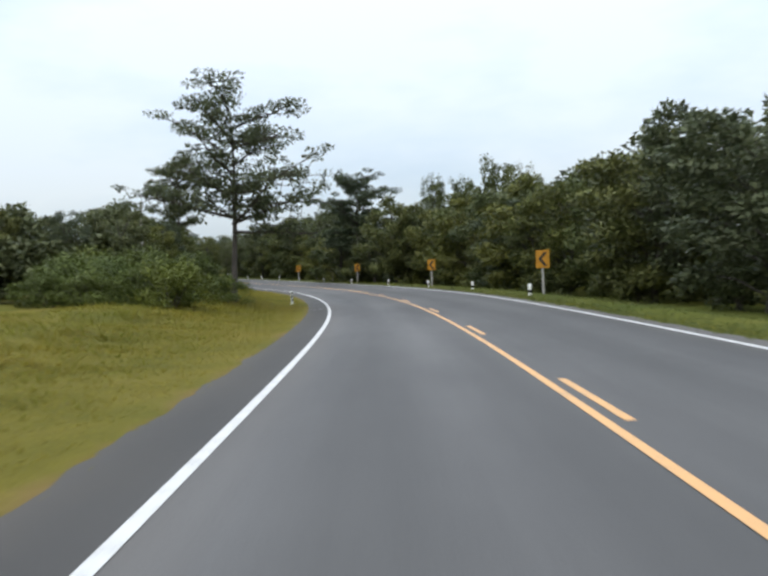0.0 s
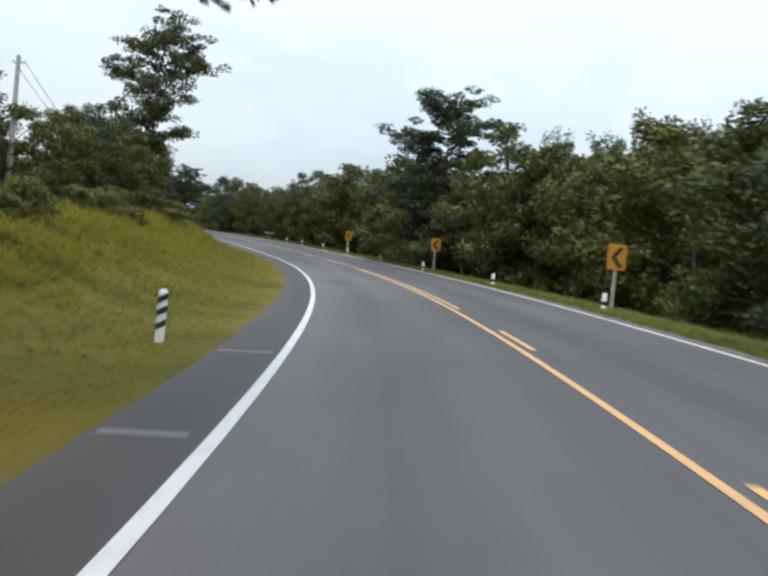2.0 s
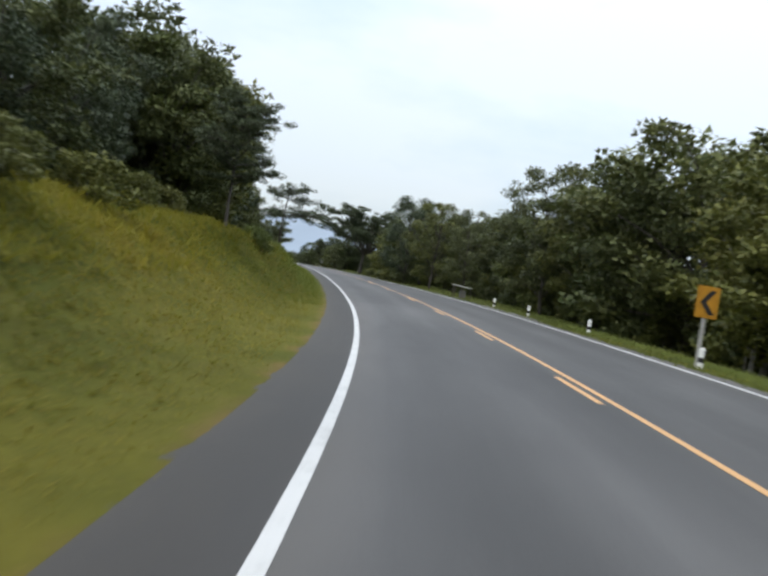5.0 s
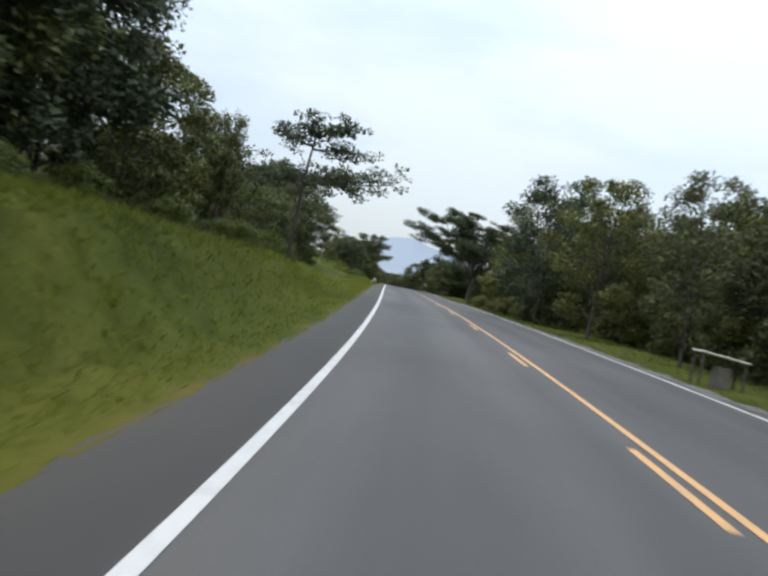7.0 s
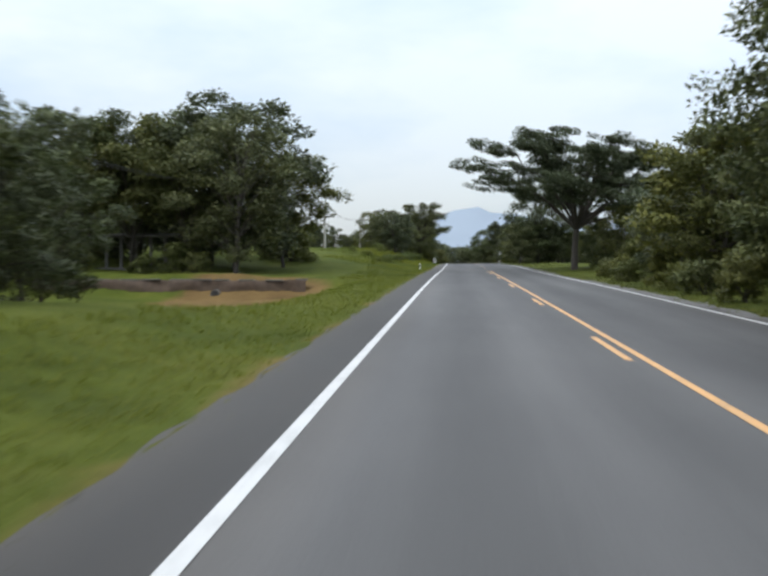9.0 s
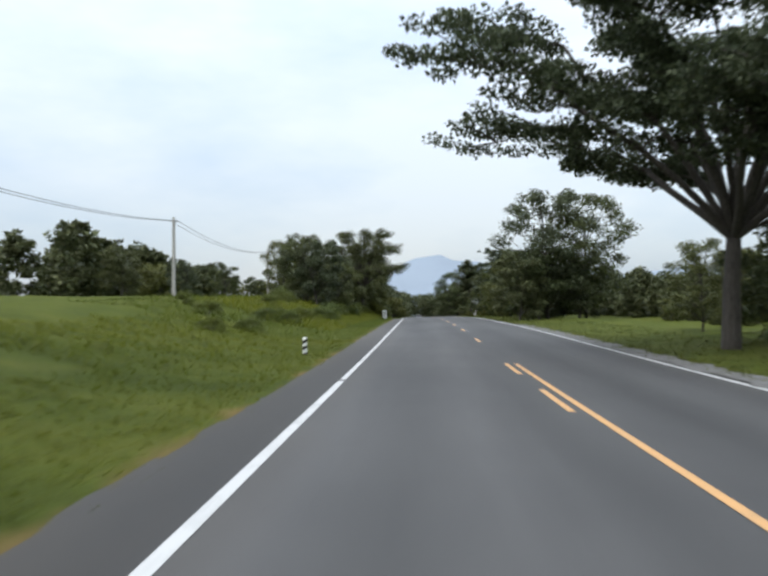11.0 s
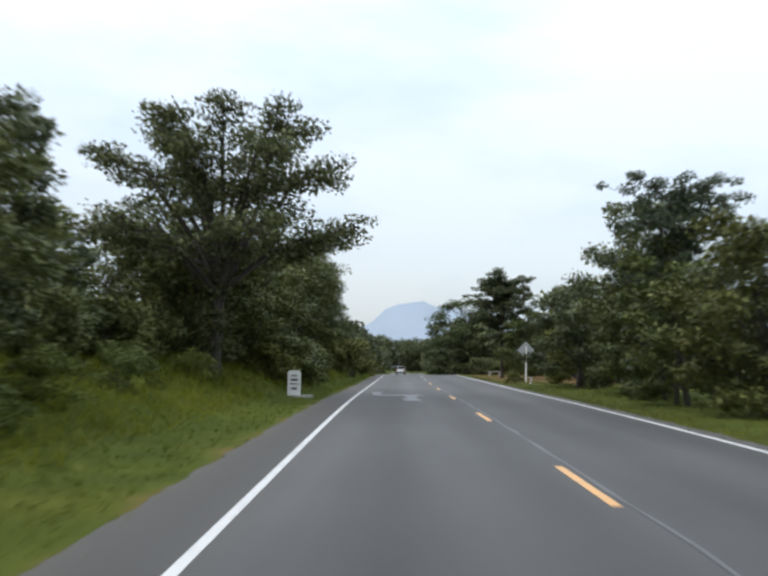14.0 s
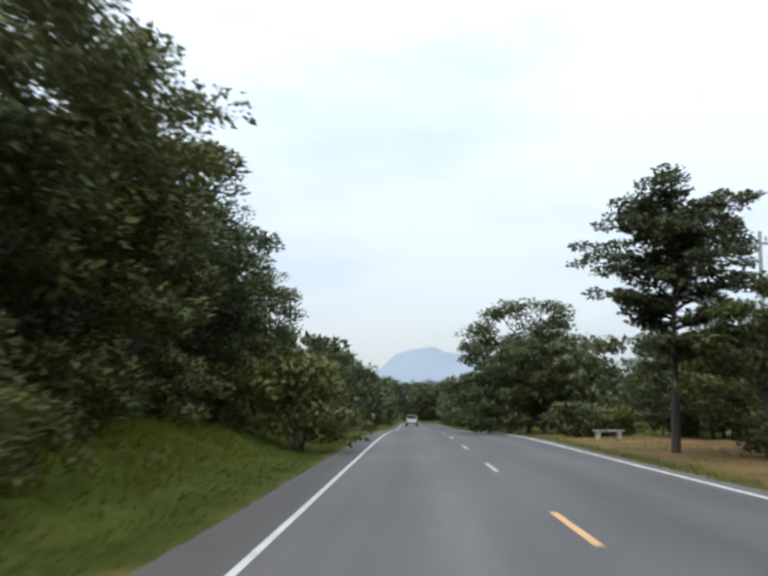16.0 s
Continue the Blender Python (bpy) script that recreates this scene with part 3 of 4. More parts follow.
                    limb(bm, [pts[j], pts[j].lerp(tip, 0.6) + Vector((0, 0, -0.05)), tip], 0.022, 0.008, 4)
    elif style in ("round", "tall"):
        stem = grown(rng, (0, 0, -0.3), (rng.normal() * 0.06, rng.normal() * 0.06, 1), tall * 0.85, 0.05, 7)
        limb(bm, stem, trunk_r, 0.03, 8)
        # boughs on the outside of the crown, each a sloping spray of a few clumps, with gaps between
        flat, up = 0.66, 0.65
        boughs = 19 if style == "round" else 30
        for i in range(boughs):
            f = (i + rng.uniform(0.2, 0.8)) / boughs
            z = bare + (tall - bare) * f ** 0.9
            prof = math.sin(math.pi * min(1, 0.10 + 0.82 * f)) ** 0.65
            a = i * 2.4 + rng.uniform(-0.5, 0.5)
            r = spread * prof * rng.uniform(0.55, 0.95)
            c = Vector((r * math.cos(a), r * math.sin(a), z))
            q = stem[min(6, 1 + int(6 * f * 0.8))]
            limb(bm, [q, q.lerp(c, 0.5) + Vector((0, 0, 0.25)), c], trunk_r * 0.3, 0.015, 5)
            for k in range(4):
                b = a + rng.normal() * 0.9
                d = spread * 0.34 * rng.uniform(0.2, 1.0)
                tip = c + Vector((math.cos(b) * d, math.sin(b) * d, rng.uniform(-0.10, 0.06) * spread - 0.15 * d))
                centres.append(tip)
                radii.append(rng.uniform(0.62, 1.05) * (0.65 + 0.35 * prof) * spread / 3.4)
        for i in range(16):
            f = rng.uniform(0.1, 0.92)
            r = spread * math.sin(math.pi * min(1, 0.10 + 0.82 * f)) ** 0.65 * rng.uniform(0.1, 0.6)
            a = rng.uniform(0, 2 * math.pi)
            centres.append(Vector((r * math.cos(a), r * math.sin(a), bare + (tall - bare) * f)))
            radii.append(rng.uniform(0.8, 1.1) * spread / 3.4)
    elif style == "plume":
        for i in range(24):
            a, lean = rng.uniform(0, 2 * math.pi), rng.uniform(0.03, 0.2)
            root = Vector((rng.normal() * 0.5, rng.normal() * 0.5, -0.2))
            h = tall * rng.uniform(0.65, 1.0)
            pts = [root + Vector((math.cos(a) * lean * h * f ** 2.4 * 1.7, math.sin(a) * lean * h * f ** 2.4 * 1.7, h * f * (1 - 0.22 * lean * f * f * 4))) for f in np.linspace(0, 1, 8)]
            one = bmesh.new()
            limb(one, pts, 0.05, 0.012, 6)
            part("stem", one, bark, top)
            for f in np.linspace(0.32, 1, 13):
                j = f * 7
                q = pts[int(j)].lerp(pts[min(7, int(j) + 1)], j % 1)
                centres.append(q + Vector(rng.normal(size=3) * 0.35))
                radii.append(rng.uniform(0.4, 0.75))
        flat, up = 0.9, 0.1
    else:
        for i in range(7):
            a = i * 0.9
            pts = grown(rng, (rng.normal() * 0.15, rng.normal() * 0.15, -0.1), (math.cos(a) * 0.6, math.sin(a) * 0.6, 1), tall * 0.8, 0.15, 4)
            limb(bm, pts, 0.035, 0.01, 5)
        for i in range(30):
            z = tall * rng.uniform(0.05, 0.92)
            r = spread * math.sqrt(max(0.06, 1 - (z / tall) ** 2)) * rng.uniform(0.3, 1)
            a = rng.uniform(0, 2 * math.pi)
            centres.append(Vector((r * math.cos(a), r * math.sin(a), z)))
            radii.append(rng.uniform(0.28, 0.5) * spread / 1.3)
    if style == "plume":
        bm.free()
    else:
        part("trunk", bm, bark, top)
    V, F, N = leaves(rng, [tuple(c) for c in centres], radii, per, size * (0.85 if style in ("round", "tall") else 1.0), flat, 0.0, up, style not in ("layered", "spread"))
    # the whole crown is rounded too: its flanks and underside turn from the sky
    mid = Vector((0, 0, bare + 0.45 * (tall - bare)))
    out = (V - np.array(mid)) / np.array([max(spread, 1), max(spread, 1), max(tall - bare, 1) * 0.5])
    out /= np.linalg.norm(out, axis=1)[:, None] + 1e-6
    N = N + out * (0.5 if style in ("round", "tall", "bush") else 0.2)
    N /= np.linalg.norm(N, axis=1)[:, None]
    link_mesh("crown", V, F, mat, top, normals=N)
    return tagged(top, label, "bush" if style == "bush" else "tree")


KINDS = {
    "layered": [tree("tree", 11, 10.2, 4.6, 3.6, "layered", LEAF_COOL, BARK, 80, 0.17, "slender tree with tiers of open dark green foliage"),
                tree("tree", 12, 10.0, 4.2, 3.0, "layered", LEAF_COOL, BARK, 80, 0.17, "slender tree with tiers of open dark green foliage")],
    "lone": [tree("tree", 11, 9.7, 4.3, 3.7, "layered", LEAF_COOL, BARK, 46, 0.16, "slender tree with tiers of open dark green foliage", n=16,
                  arms=((3.9, -62, 6.4, 0.30), (3.5, -20, 4.2, -0.05), (4.6, 20, 4.4, 0.35), (4.2, 190, 4.6, 0.2)))],
    "sparse": [tree("tree", 14, 6.3, 3.0, 3.9, "layered", LEAF_COOL, BARK, 30, 0.13, "slim tree with a few long feathery branches", 0.10, n=0, puff=0.8,
                    arms=((3.6, 10, 3.6, 0.26), (3.7, -45, 2.9, 0.22), (3.8, 60, 3.0, 0.12), (3.5, 165, 2.9, 0.12), (3.7, 230, 2.4, 0.1), (3.9, 110, 2.2, 0.1),
                          (5.1, 30, 2.1, 0.30), (5.2, 150, 1.8, 0.2), (5.3, 270, 1.8, 0.25), (5.6, -20, 1.6, 0.4)))],
    "tiered": [tree("tree", 17, 10.0, 3.3, 3.6, "layered", LEAF_COOL, BARK, 90, 0.17, "upright tree with dense dark tiers above a bare trunk", 0.2, n=24, puff=0.92)],
    "umbrella": [tree("tree", 21, 13.5, 10.8, 6.4, "spread", LEAF_COOL, BARK, 120, 0.18, "broad spreading tree with a flat dark green crown", 0.34, n=21, fork=4.2, puff=0.9)],
    "limbed": [tree("tree", 29, 10.0, 5.2, 3.4, "spread", LEAF_COOL, BARK, 36, 0.15, "thick-trunked tree with open spreading limbs and vines", 0.24, n=20, fork=3.0, puff=0.70, vines=True)],
    "round": [tree("tree", 31 + i, 8.0, 3.3, 0.5, "round", (LEAF, LEAF_COOL, LEAF, LEAF_WARM)[i], BARK, 118, 0.24, "dense leafy roadside tree with foliage to the ground") for i in range(4)],
    "tall": [tree("tree", 41 + i, 12.0, 3.9, 1.4, "tall", (LEAF_COOL, LEAF)[i], BARK, 105, 0.25, "tall leafy tree with an uneven dark green crown") for i in range(2)],
    "high": [tree("tree", 46, 12.0, 4.0, 4.6, "tall", LEAF, BARK, 150, 0.24, "tall tree with a leafy crown high on a bare trunk")],
    "plume": [tree("bamboo_clump", 51, 14.0, 3.0, 1.0, "plume", LEAF, BARK_PALE, 40, 0.27, "tall bamboo clump with feathery arching tops")],
    "thicket": [tree("bamboo_clump", 53, 6.0, 2.2, 0.3, "plume", LEAF_OLIVE, BARK_PALE, 46, 0.17, "feathery pale green bamboo thicket at the edge of woods")],
    "bush": [tree("bush", 61 + i, 2.4, 1.9, 0.0, "bush", (LEAF_WARM, LEAF)[i], BARK, 130, 0.16, "low leafy green bush at the verge") for i in range(2)],
    "scrub": [tree("bush", 71, 2.4, 2.3, 0.0, "bush", SCRUB, BARK, 170, 0.13, "low fresh green scrub on the grass")],
    "olive": [tree("bush", 67 + i, 2.4, 1.9, 0.0, "bush", (LEAF_OLIVE, LEAF_WARM)[i], BARK, 120, 0.16, "rounded olive green bush on the grass") for i in range(2)],
}
BASE_TALL = {"layered": 10.2, "sparse": 6.3, "lone": 9.7, "tiered": 10.0, "umbrella": 13.5, "limbed": 10.0, "round": 8.0, "tall": 12.0, "high": 12.0, "plume": 14.0, "thicket": 6.0, "bush": 2.4, "olive": 2.4, "scrub": 2.4}
used = set()


def plant(kind, s, u, tall, turn=None, wide=1.0, pick=None, label="", group="", sink=0.0, lean=0.0):
    """Stands a tree of the given height on the ground; the first of each form is the form itself."""
    pool = KINDS[kind]
    i = int(abs(s * 7.3 + u * 3.1)) % len(pool) if pick is None else pick
    turn = (s * 137.5 + u * 71) % 360 if turn is None else turn
    f = tall / BASE_TALL[kind]
    m = place(s, u, -sink, turn, (f * wide, f * wide, f))
    if lean:
        m = m @ Matrix.Rotation(radians(lean), 4, Vector((math.sin(radians(turn)), math.cos(radians(turn)), 0)))
    src = pool[i]
    if (kind, i) in used:
        ob = copy_thing(src, m)
    else:
        used.add((kind, i))
        ob = src
        ob.matrix_basis = m
        return tagged(ob, label, "", group)
    # a copy takes its scale from the pose alone
    ob.matrix_basis = m
    return tagged(ob, label, "", group)


rng0 = random.Random(5)
FAR = []


def row(s0, s1, every, u0, u1, kinds, tops, group, jitter=0.5, far=False):
    """A belt of trees; tops gives the height at stations. A far belt is kept for the joined woods."""
    s = s0
    while s < s1:
        kind = rng0.choice(kinds)
        top = np.interp(s, *zip(*tops)) * rng0.uniform(0.8, 1.08)
        at, u, wide = s + rng0.uniform(-jitter, jitter) * every, rng0.uniform(u0, u1), rng0.uniform(0.9, 1.25)
        if 210 < at < 219 and 0 < u < 8.5:
            u += 1.6
        if group == "undergrowth" and 211 < at < 224 and u > 0:
            pass
        elif far:
            FAR.append((at, u, top, wide))
        else:
            plant(kind, at, u, top, wide=wide, group=group)
        s += every * rng0.uniform(0.75, 1.25)


def far_woods():
    """Woods behind the first rows, joined into one sheet of crowns."""
    rng = np.random.default_rng(77)
    Vs, Fs, Ns, n = [], [], [], 0
    for s, u, tall, wide in FAR:
        x, y = spot(s, u)
        z = ground_at(s, u)
        k = 40
        f = rng.random(k) ** 0.8
        a = rng.uniform(0, 2 * math.pi, k)
        r = tall * 0.38 * wide * np.sin(np.pi * np.clip(0.14 + 0.8 * f, 0, 1)) ** 0.6 * rng.uniform(0.3, 1, k)
        C = np.stack([float(x) + r * np.cos(a), float(y) + r * np.sin(a), z + tall * (0.08 + 0.9 * f)], -1)
        V, F, N = leaves(rng, C, np.full(k, tall * 0.12), 42, 0.36)
        Vs.append(V)
        Fs.append(F + n)
        Ns.append(N)
        n += len(V)
    ob = link_mesh("woods", np.concatenate(Vs), np.concatenate(Fs), LEAF_COOL, normals=np.concatenate(Ns))
    return tagged(ob, "dense dark green woods behind the roadside trees", "woods", kind="stuff")


# single trees that stand out
plant("scrub", 95.6, -8.1, 1.2)
plant("lone", 98, -7.9, 9.7, pick=0, turn=4, wide=0.95, label="lone slender tree with open tiers of dark foliage on grass")
plant("layered", 156, 6.8, 11.3, pick=1, turn=200, wide=0.95, label="tall open tree with tiers of feathery dark foliage")
plant("round", 160.9, 6.4, 7.4, wide=1.1, pick=2)
plant("round", 153, 8, 5.6, wide=1.2, pick=1)
plant("bush", 154.5, 6.7, 2.6, pick=1)
plant("tall", 161.5, 8.8, 7.6, pick=0, wide=0.95)
plant("tall", 208, 8.4, 8.8, pick=0, wide=0.9)
plant("tall", 203, 9.4, 8.2, pick=1, wide=0.9)
plant("layered", 155, -11.8, 11.0, pick=0, turn=120, wide=0.78)
plant("tall", 198.9, -12.4, 8.2, pick=1, wide=1.1)
plant("layered", 188.2, -8.5, 4.5, pick=0, wide=0.9)
plant("round", 144.5, 8, 8.5, pick=0, wide=1.0)
plant("sparse", 230, -7.3, 6.1, pick=0, turn=0, wide=1.0, label="slim tree with long feathery branches over the verge")
plant("umbrella", 314, 6.9, 10.3, turn=47, wide=1.02, lean=8)
plant("tall", 250.7, 5.8, 8.8, pick=0, wide=0.95)
plant("tall", 259.1, 6.9, 8.9, pick=1)
plant("tall", 224.1, 6.7, 6.4, pick=0, wide=0.8)
plant("tall", 238.1, 6.4, 7.7, pick=1, wide=0.9)
plant("tall", 363.1, 8.1, 10.3, pick=0, wide=0.98)
plant("tall", 364.4, 11.4, 10.1, pick=1, wide=1.0)
plant("round", 360.5, 5.6, 5, wide=1.1)
plant("round", 367, 8.4, 5.6, wide=1.2)
plant("round", 363.1, 7.4, 5.7, wide=1.25, pick=0)
plant("round", 363.7, 10.7, 5.3, wide=1.25, pick=1)
plant("round", 364.4, -10.3, 5.3, wide=1.0, pick=1)
plant("round", 368.3, -11.5, 5.7, wide=1.0, pick=0)
plant("round", 372.2, -9.2, 4.6, wide=1.1)
plant("tall", 365.7, -11.5, 5.7, pick=0, wide=1.0)
plant("limbed", 390.3, -7.9, 8.6, turn=131, wide=0.98, label="tall tree with a thick vine-covered trunk and spreading limbs")
plant("tiered", 436.4, 6.2, 7.9, pick=0, wide=0.98, label="tree with a straight trunk on bare brown soil")
plant("round", 433.8, 8.1, 5.2)
plant("tall", 468.5, 5.4, 8.4, pick=1, wide=1.35)
plant("round", 465.3, 3.9, 5.8, wide=1.25)
plant("layered", 389.3, 6.7, 6.7, pick=0, wide=0.75)
plant("tall", 397.1, 7.8, 7.8, pick=1, wide=0.9)
for s, u, tall in ((160.5, 9.2, 5.2), (164, 8.8, 5.8), (167.5, 9.0, 5.4), (171, 9.4, 6.0), (176, 9.2, 6.2), (182, 9.6, 6.0)):
    plant("thicket", s, u, tall, group="bamboo thicket")
for s, u, tall in ((177.9, 34, 17.5), (184.4, 27.5, 15.4), (171, 26, 14.0), (163, 29, 14.6), (150, 24, 11.6), (143, 27, 12.2), (136, 22, 10.4)):
    plant("plume", s, u, tall, wide=0.8, group="bamboo behind the woods")
plant("plume", 238.1, -13.2, 6.3, wide=0.8)
plant("plume", 231.8, -11, 4.9, wide=0.8)
plant("round", 219.9, -11.3, 5.2, pick=0, wide=1.0)
plant("round", 222, -12.5, 5.7, pick=2, wide=1.0)
plant("plume", 226.2, -9.6, 4.9, wide=0.75)
plant("tall", 212.9, -11.6, 8.5, pick=0, wide=0.8)
plant("tall", 215.7, -12.2, 7.6, pick=0, wide=0.8)
plant("tall", 209.4, -11.9, 9.1, pick=0, wide=0.85)
plant("tall", 292.1, -15.2, 10.1, pick=0, wide=1.3)
plant("tall", 294.1, -17.1, 9.2, pick=1, wide=1.25)
plant("tall", 286.7, -13.9, 8.2, pick=0, wide=1.15)
plant("high", 294.8, -12.8, 6.7, wide=1.3)
plant("high", 291.4, -23.9, 8.9, wide=1.25)
plant("tall", 298.1, -20, 9.4, pick=0, wide=1.2)
plant("round", 298.8, -23, 6.3, pick=1, wide=1.25)
plant("high", 290.7, -20.9, 8.4, wide=1.2)
plant("high", 289.4, -16.9, 7.4, wide=1.2)
row(299.4, 306.7, 0.79, -31.2, -12, ["bush"], [(297.4, 2), (306.7, 2)], "undergrowth")
plant("round", 454.8, -5.7, 4.2, pick=1, wide=1.05)
plant("olive", 439.0, -5.8, 3.4, wide=0.95, pick=0, label="rounded olive green bush at the verge")
plant("olive", 446.0, -6.2, 3.0, wide=0.88, pick=0, label="rounded olive green bush at the verge")
row(108, 193.3, 2.78, -12.5, -9.6, ["olive"], [(100, 0.8), (150, 1.1), (193.3, 1.2)], "bank scrub")
row(190.4, 236.7, 2.80, -8.7, -7, ["scrub"], [(185.9, 0.7), (236.7, 0.7)], "bank scrub")
plant("round", 374.9, -9.9, 4.9, pick=1, wide=1.0)
# belts
RT = [(60, 6.5), (85, 7), (100, 7.0), (112, 7.0), (122, 7.2), (134, 7.8), (148, 8.4), (164.7, 6.5), (177.9, 6.9), (185.9, 8.6), (194.7, 9.4), (215.7, 6.6), (224.8, 6.3), (236.7, 6.9), (252.8, 7.6), (266.7, 7.6), (287.4, 6)]
row(82, 245.8, 3.90, 9.9, 11.9, ["round"], RT, "roadside woods")
row(76, 249.3, 3.82, 13, 17, ["round"], [(s, h * 1.1) for s, h in RT], "", far=True)
row(246.5, 290, 4.14, 7.6, 9.6, ["tall", "round", "tall"], [(246, 7.0), (266, 6.6), (290, 4.6)], "roadside woods")
row(246.5, 330.3, 4.73, 9.5, 12.8, ["tall", "round"], [(242.3, 7), (294.1, 5.7), (330.3, 3.7)], "roadside woods")
row(70, 294.1, 5.70, 16.4, 24.7, ["tall"], [(s, h * 1.2) for s, h in RT], "roadside woods", far=True)
row(84, 245.8, 5.50, 9.2, 10.0, ["bush"], [(60, 1.7), (193.3, 1.6), (277.1, 1.8)], "undergrowth")
row(249.3, 294.1, 4.83, 5.4, 6.6, ["bush"], [(60, 1.5), (277.1, 1.2)], "undergrowth")
LT = [(40, 6), (100, 5.4), (140, 4.5), (164.7, 5.2), (193.3, 6.7), (208.7, 6.2), (224.8, 4.5), (236.7, 5.2), (252.8, 5.2), (270.2, 5.8)]
row(66, 130, 5.50, -27, -20, ["round", "tall", "round"], LT, "woods behind the bank")
row(125, 196.8, 3.77, -17, -13, ["round", "tall", "round"], LT, "woods behind the bank")
row(198.9, 215, 1.68, -15.2, -11.9, ["tall", "round"], [(185.9, 7.1), (208.7, 9.8), (219.9, 8.6)], "woods behind the bank")
row(196.8, 215, 1.82, -19, -13.6, ["tall"], [(185.9, 8.7), (221.3, 11)], "", far=True)
row(225.5, 264.6, 3.22, -15.3, -11.1, ["round", "round", "tall"], [(s, h if s < 221.3 else h * 0.78) for s, h in LT], "woods behind the bank")
row(60, 284, 4.56, -34.8, -22, ["round"], [(s, h * 1.15) for s, h in LT], "woods behind the bank", far=True)
row(278.5, 301.4, 3.04, -31.7, -26.3, ["round"], [(263.3, 7), (297.4, 7.7)], "woods behind the bank")
row(346.7, 415.5, 1.96, -34.8, -25.6, ["round"], [(263.3, 4.9), (461.3, 4.9)], "", far=True)
row(350, 408.9, 7.86, -24.3, -19.1, ["round", "bush", "round"], [(263.3, 3.3), (461.3, 3.6)], "field trees")
row(290.7, 461.3, 3.28, -62.9, -36.7, ["round"], [(263.3, 3.9), (461.3, 3.9)], "", far=True)
row(284, 618.5, 2.62, 61.5, 130.3, ["round"], [(263.3, 6.2), (618.5, 6.9)], "", far=True)
row(284, 618.5, 5.90, -171, -72.8, ["round"], [(263.3, 5.6), (618.5, 6.2)], "", far=True)
row(330.3, 408.9, 2.62, 22.9, 32, ["round"], [(263.3, 3.3), (461.3, 4.2)], "", far=True)
row(330.3, 415.5, 1.44, 15, 21.5, ["bush"], [(263.3, 1.7), (461.3, 1.9)], "", far=True)
row(314, 461.3, 3.93, 18.9, 38.6, ["round"], [(263.3, 4.9), (461.3, 5.6)], "", far=True)
row(320.5, 356.5, 5.24, 12.4, 17, ["bush", "bush", "round"], [(263.3, 1.8), (461.3, 1.8)], "undergrowth")
row(370.9, 418.8, 3.60, 6.5, 9.8, ["round", "tall"], [(369.6, 4.4), (383, 4.6), (390, 5.7), (408.9, 5.4), (418.8, 4.2)], "roadside woods")
row(422, 467.9, 2.23, 11.7, 17, ["round", "tall"], [(369.6, 5.2), (461.3, 5.9)], "roadside woods")
plant("high", 432.5, 12.4, 7.4, wide=0.85)
row(418.8, 474.4, 1.96, 17.6, 25.5, ["round"], [(369.6, 5.6), (474.4, 6.2)], "", far=True)
row(394.5, 410, 2.4, -10.4, -8.6, ["round", "tall", "round"], [(382.7, 4.5), (399.1, 5.6), (408.9, 5.9)], "roadside woods")
row(411.5, 454.8, 3.01, -12.2, -9.9, ["tall", "round", "tall"], [(408.9, 7.2), (435.1, 6.9), (461.3, 4.9)], "roadside woods")
for s, u, h in ((419.4, -8.7, 7.1), (425.3, -9.4, 8), (431.2, -9.7, 7.9), (439.1, -9.5, 7.3), (446.9, -9.2, 6.3)):
    plant("high", s, u, h, wide=1.15, group="roadside woods")
row(376.2, 448.2, 4.58, -15.1, -10.5, ["tall", "round"], [(382.7, 5.6), (435.1, 6.5)], "roadside woods")
row(380, 408.9, 1.70, -11.4, -9.8, ["bush"], [(382.7, 1.8), (435.1, 2.1)], "undergrowth")
row(397.8, 410.2, 2.36, -7, -6.4, ["bush"], [(382.7, 1.7), (435.1, 2.1)], "undergrowth")
row(414.2, 448.2, 2.29, -9.9, -8.6, ["bush"], [(382.7, 1.8), (435.1, 2.1)], "undergrowth")
plant("olive", 415.5, -6.6, 1.4, pick=1)
plant("olive", 418.1, -7, 1.2, pick=1)
plant("bush", 454.8, 6.2, 1.7, wide=1.4)
plant("bush", 458.7, 7.5, 1.7, wide=1.3)
plant("bush", 455.4, 8.4, 1.5, wide=1.3)
plant("bush", 417.4, 5, 0.7, wide=1.0)
row(87, 103, 0.90, -15.5, -9.3, ["scrub"], [(86, 1.7), (102, 2.1)], "undergrowth")
row(66, 128, 2.00, -24, -16, ["bush"], [(60, 2.6), (130, 2.6)], "", far=True)
row(318, 388, 2.6, -12.5, -7.6, ["scrub"], [(318, 0.5), (350, 0.9), (388, 1.1)], "field scrub")
row(465.3, 618.5, 3.93, 4.8, 7.8, ["round", "tall"], [(435.1, 6.5), (474.4, 6.2), (618.5, 6.2)], "", far=True)
row(465.3, 618.5, 3.93, -9.2, -6, ["round", "tall"], [(435.1, 5.9), (474.4, 4.9), (618.5, 6.2)], "", far=True)
row(454.8, 618.5, 2.36, 9.8, 28.1, ["tall"], [(435.1, 6.9), (618.5, 6.9)], "", far=True)
row(454.8, 618.5, 2.36, -29.5, -11.2, ["tall"], [(435.1, 6.9), (618.5, 6.9)], "", far=True)
row(622.5, 644.7, 0.29, -30.2, 28.8, ["round"], [(625.1, 8.8), (657.8, 10.1)], "", far=True)
far_woods()


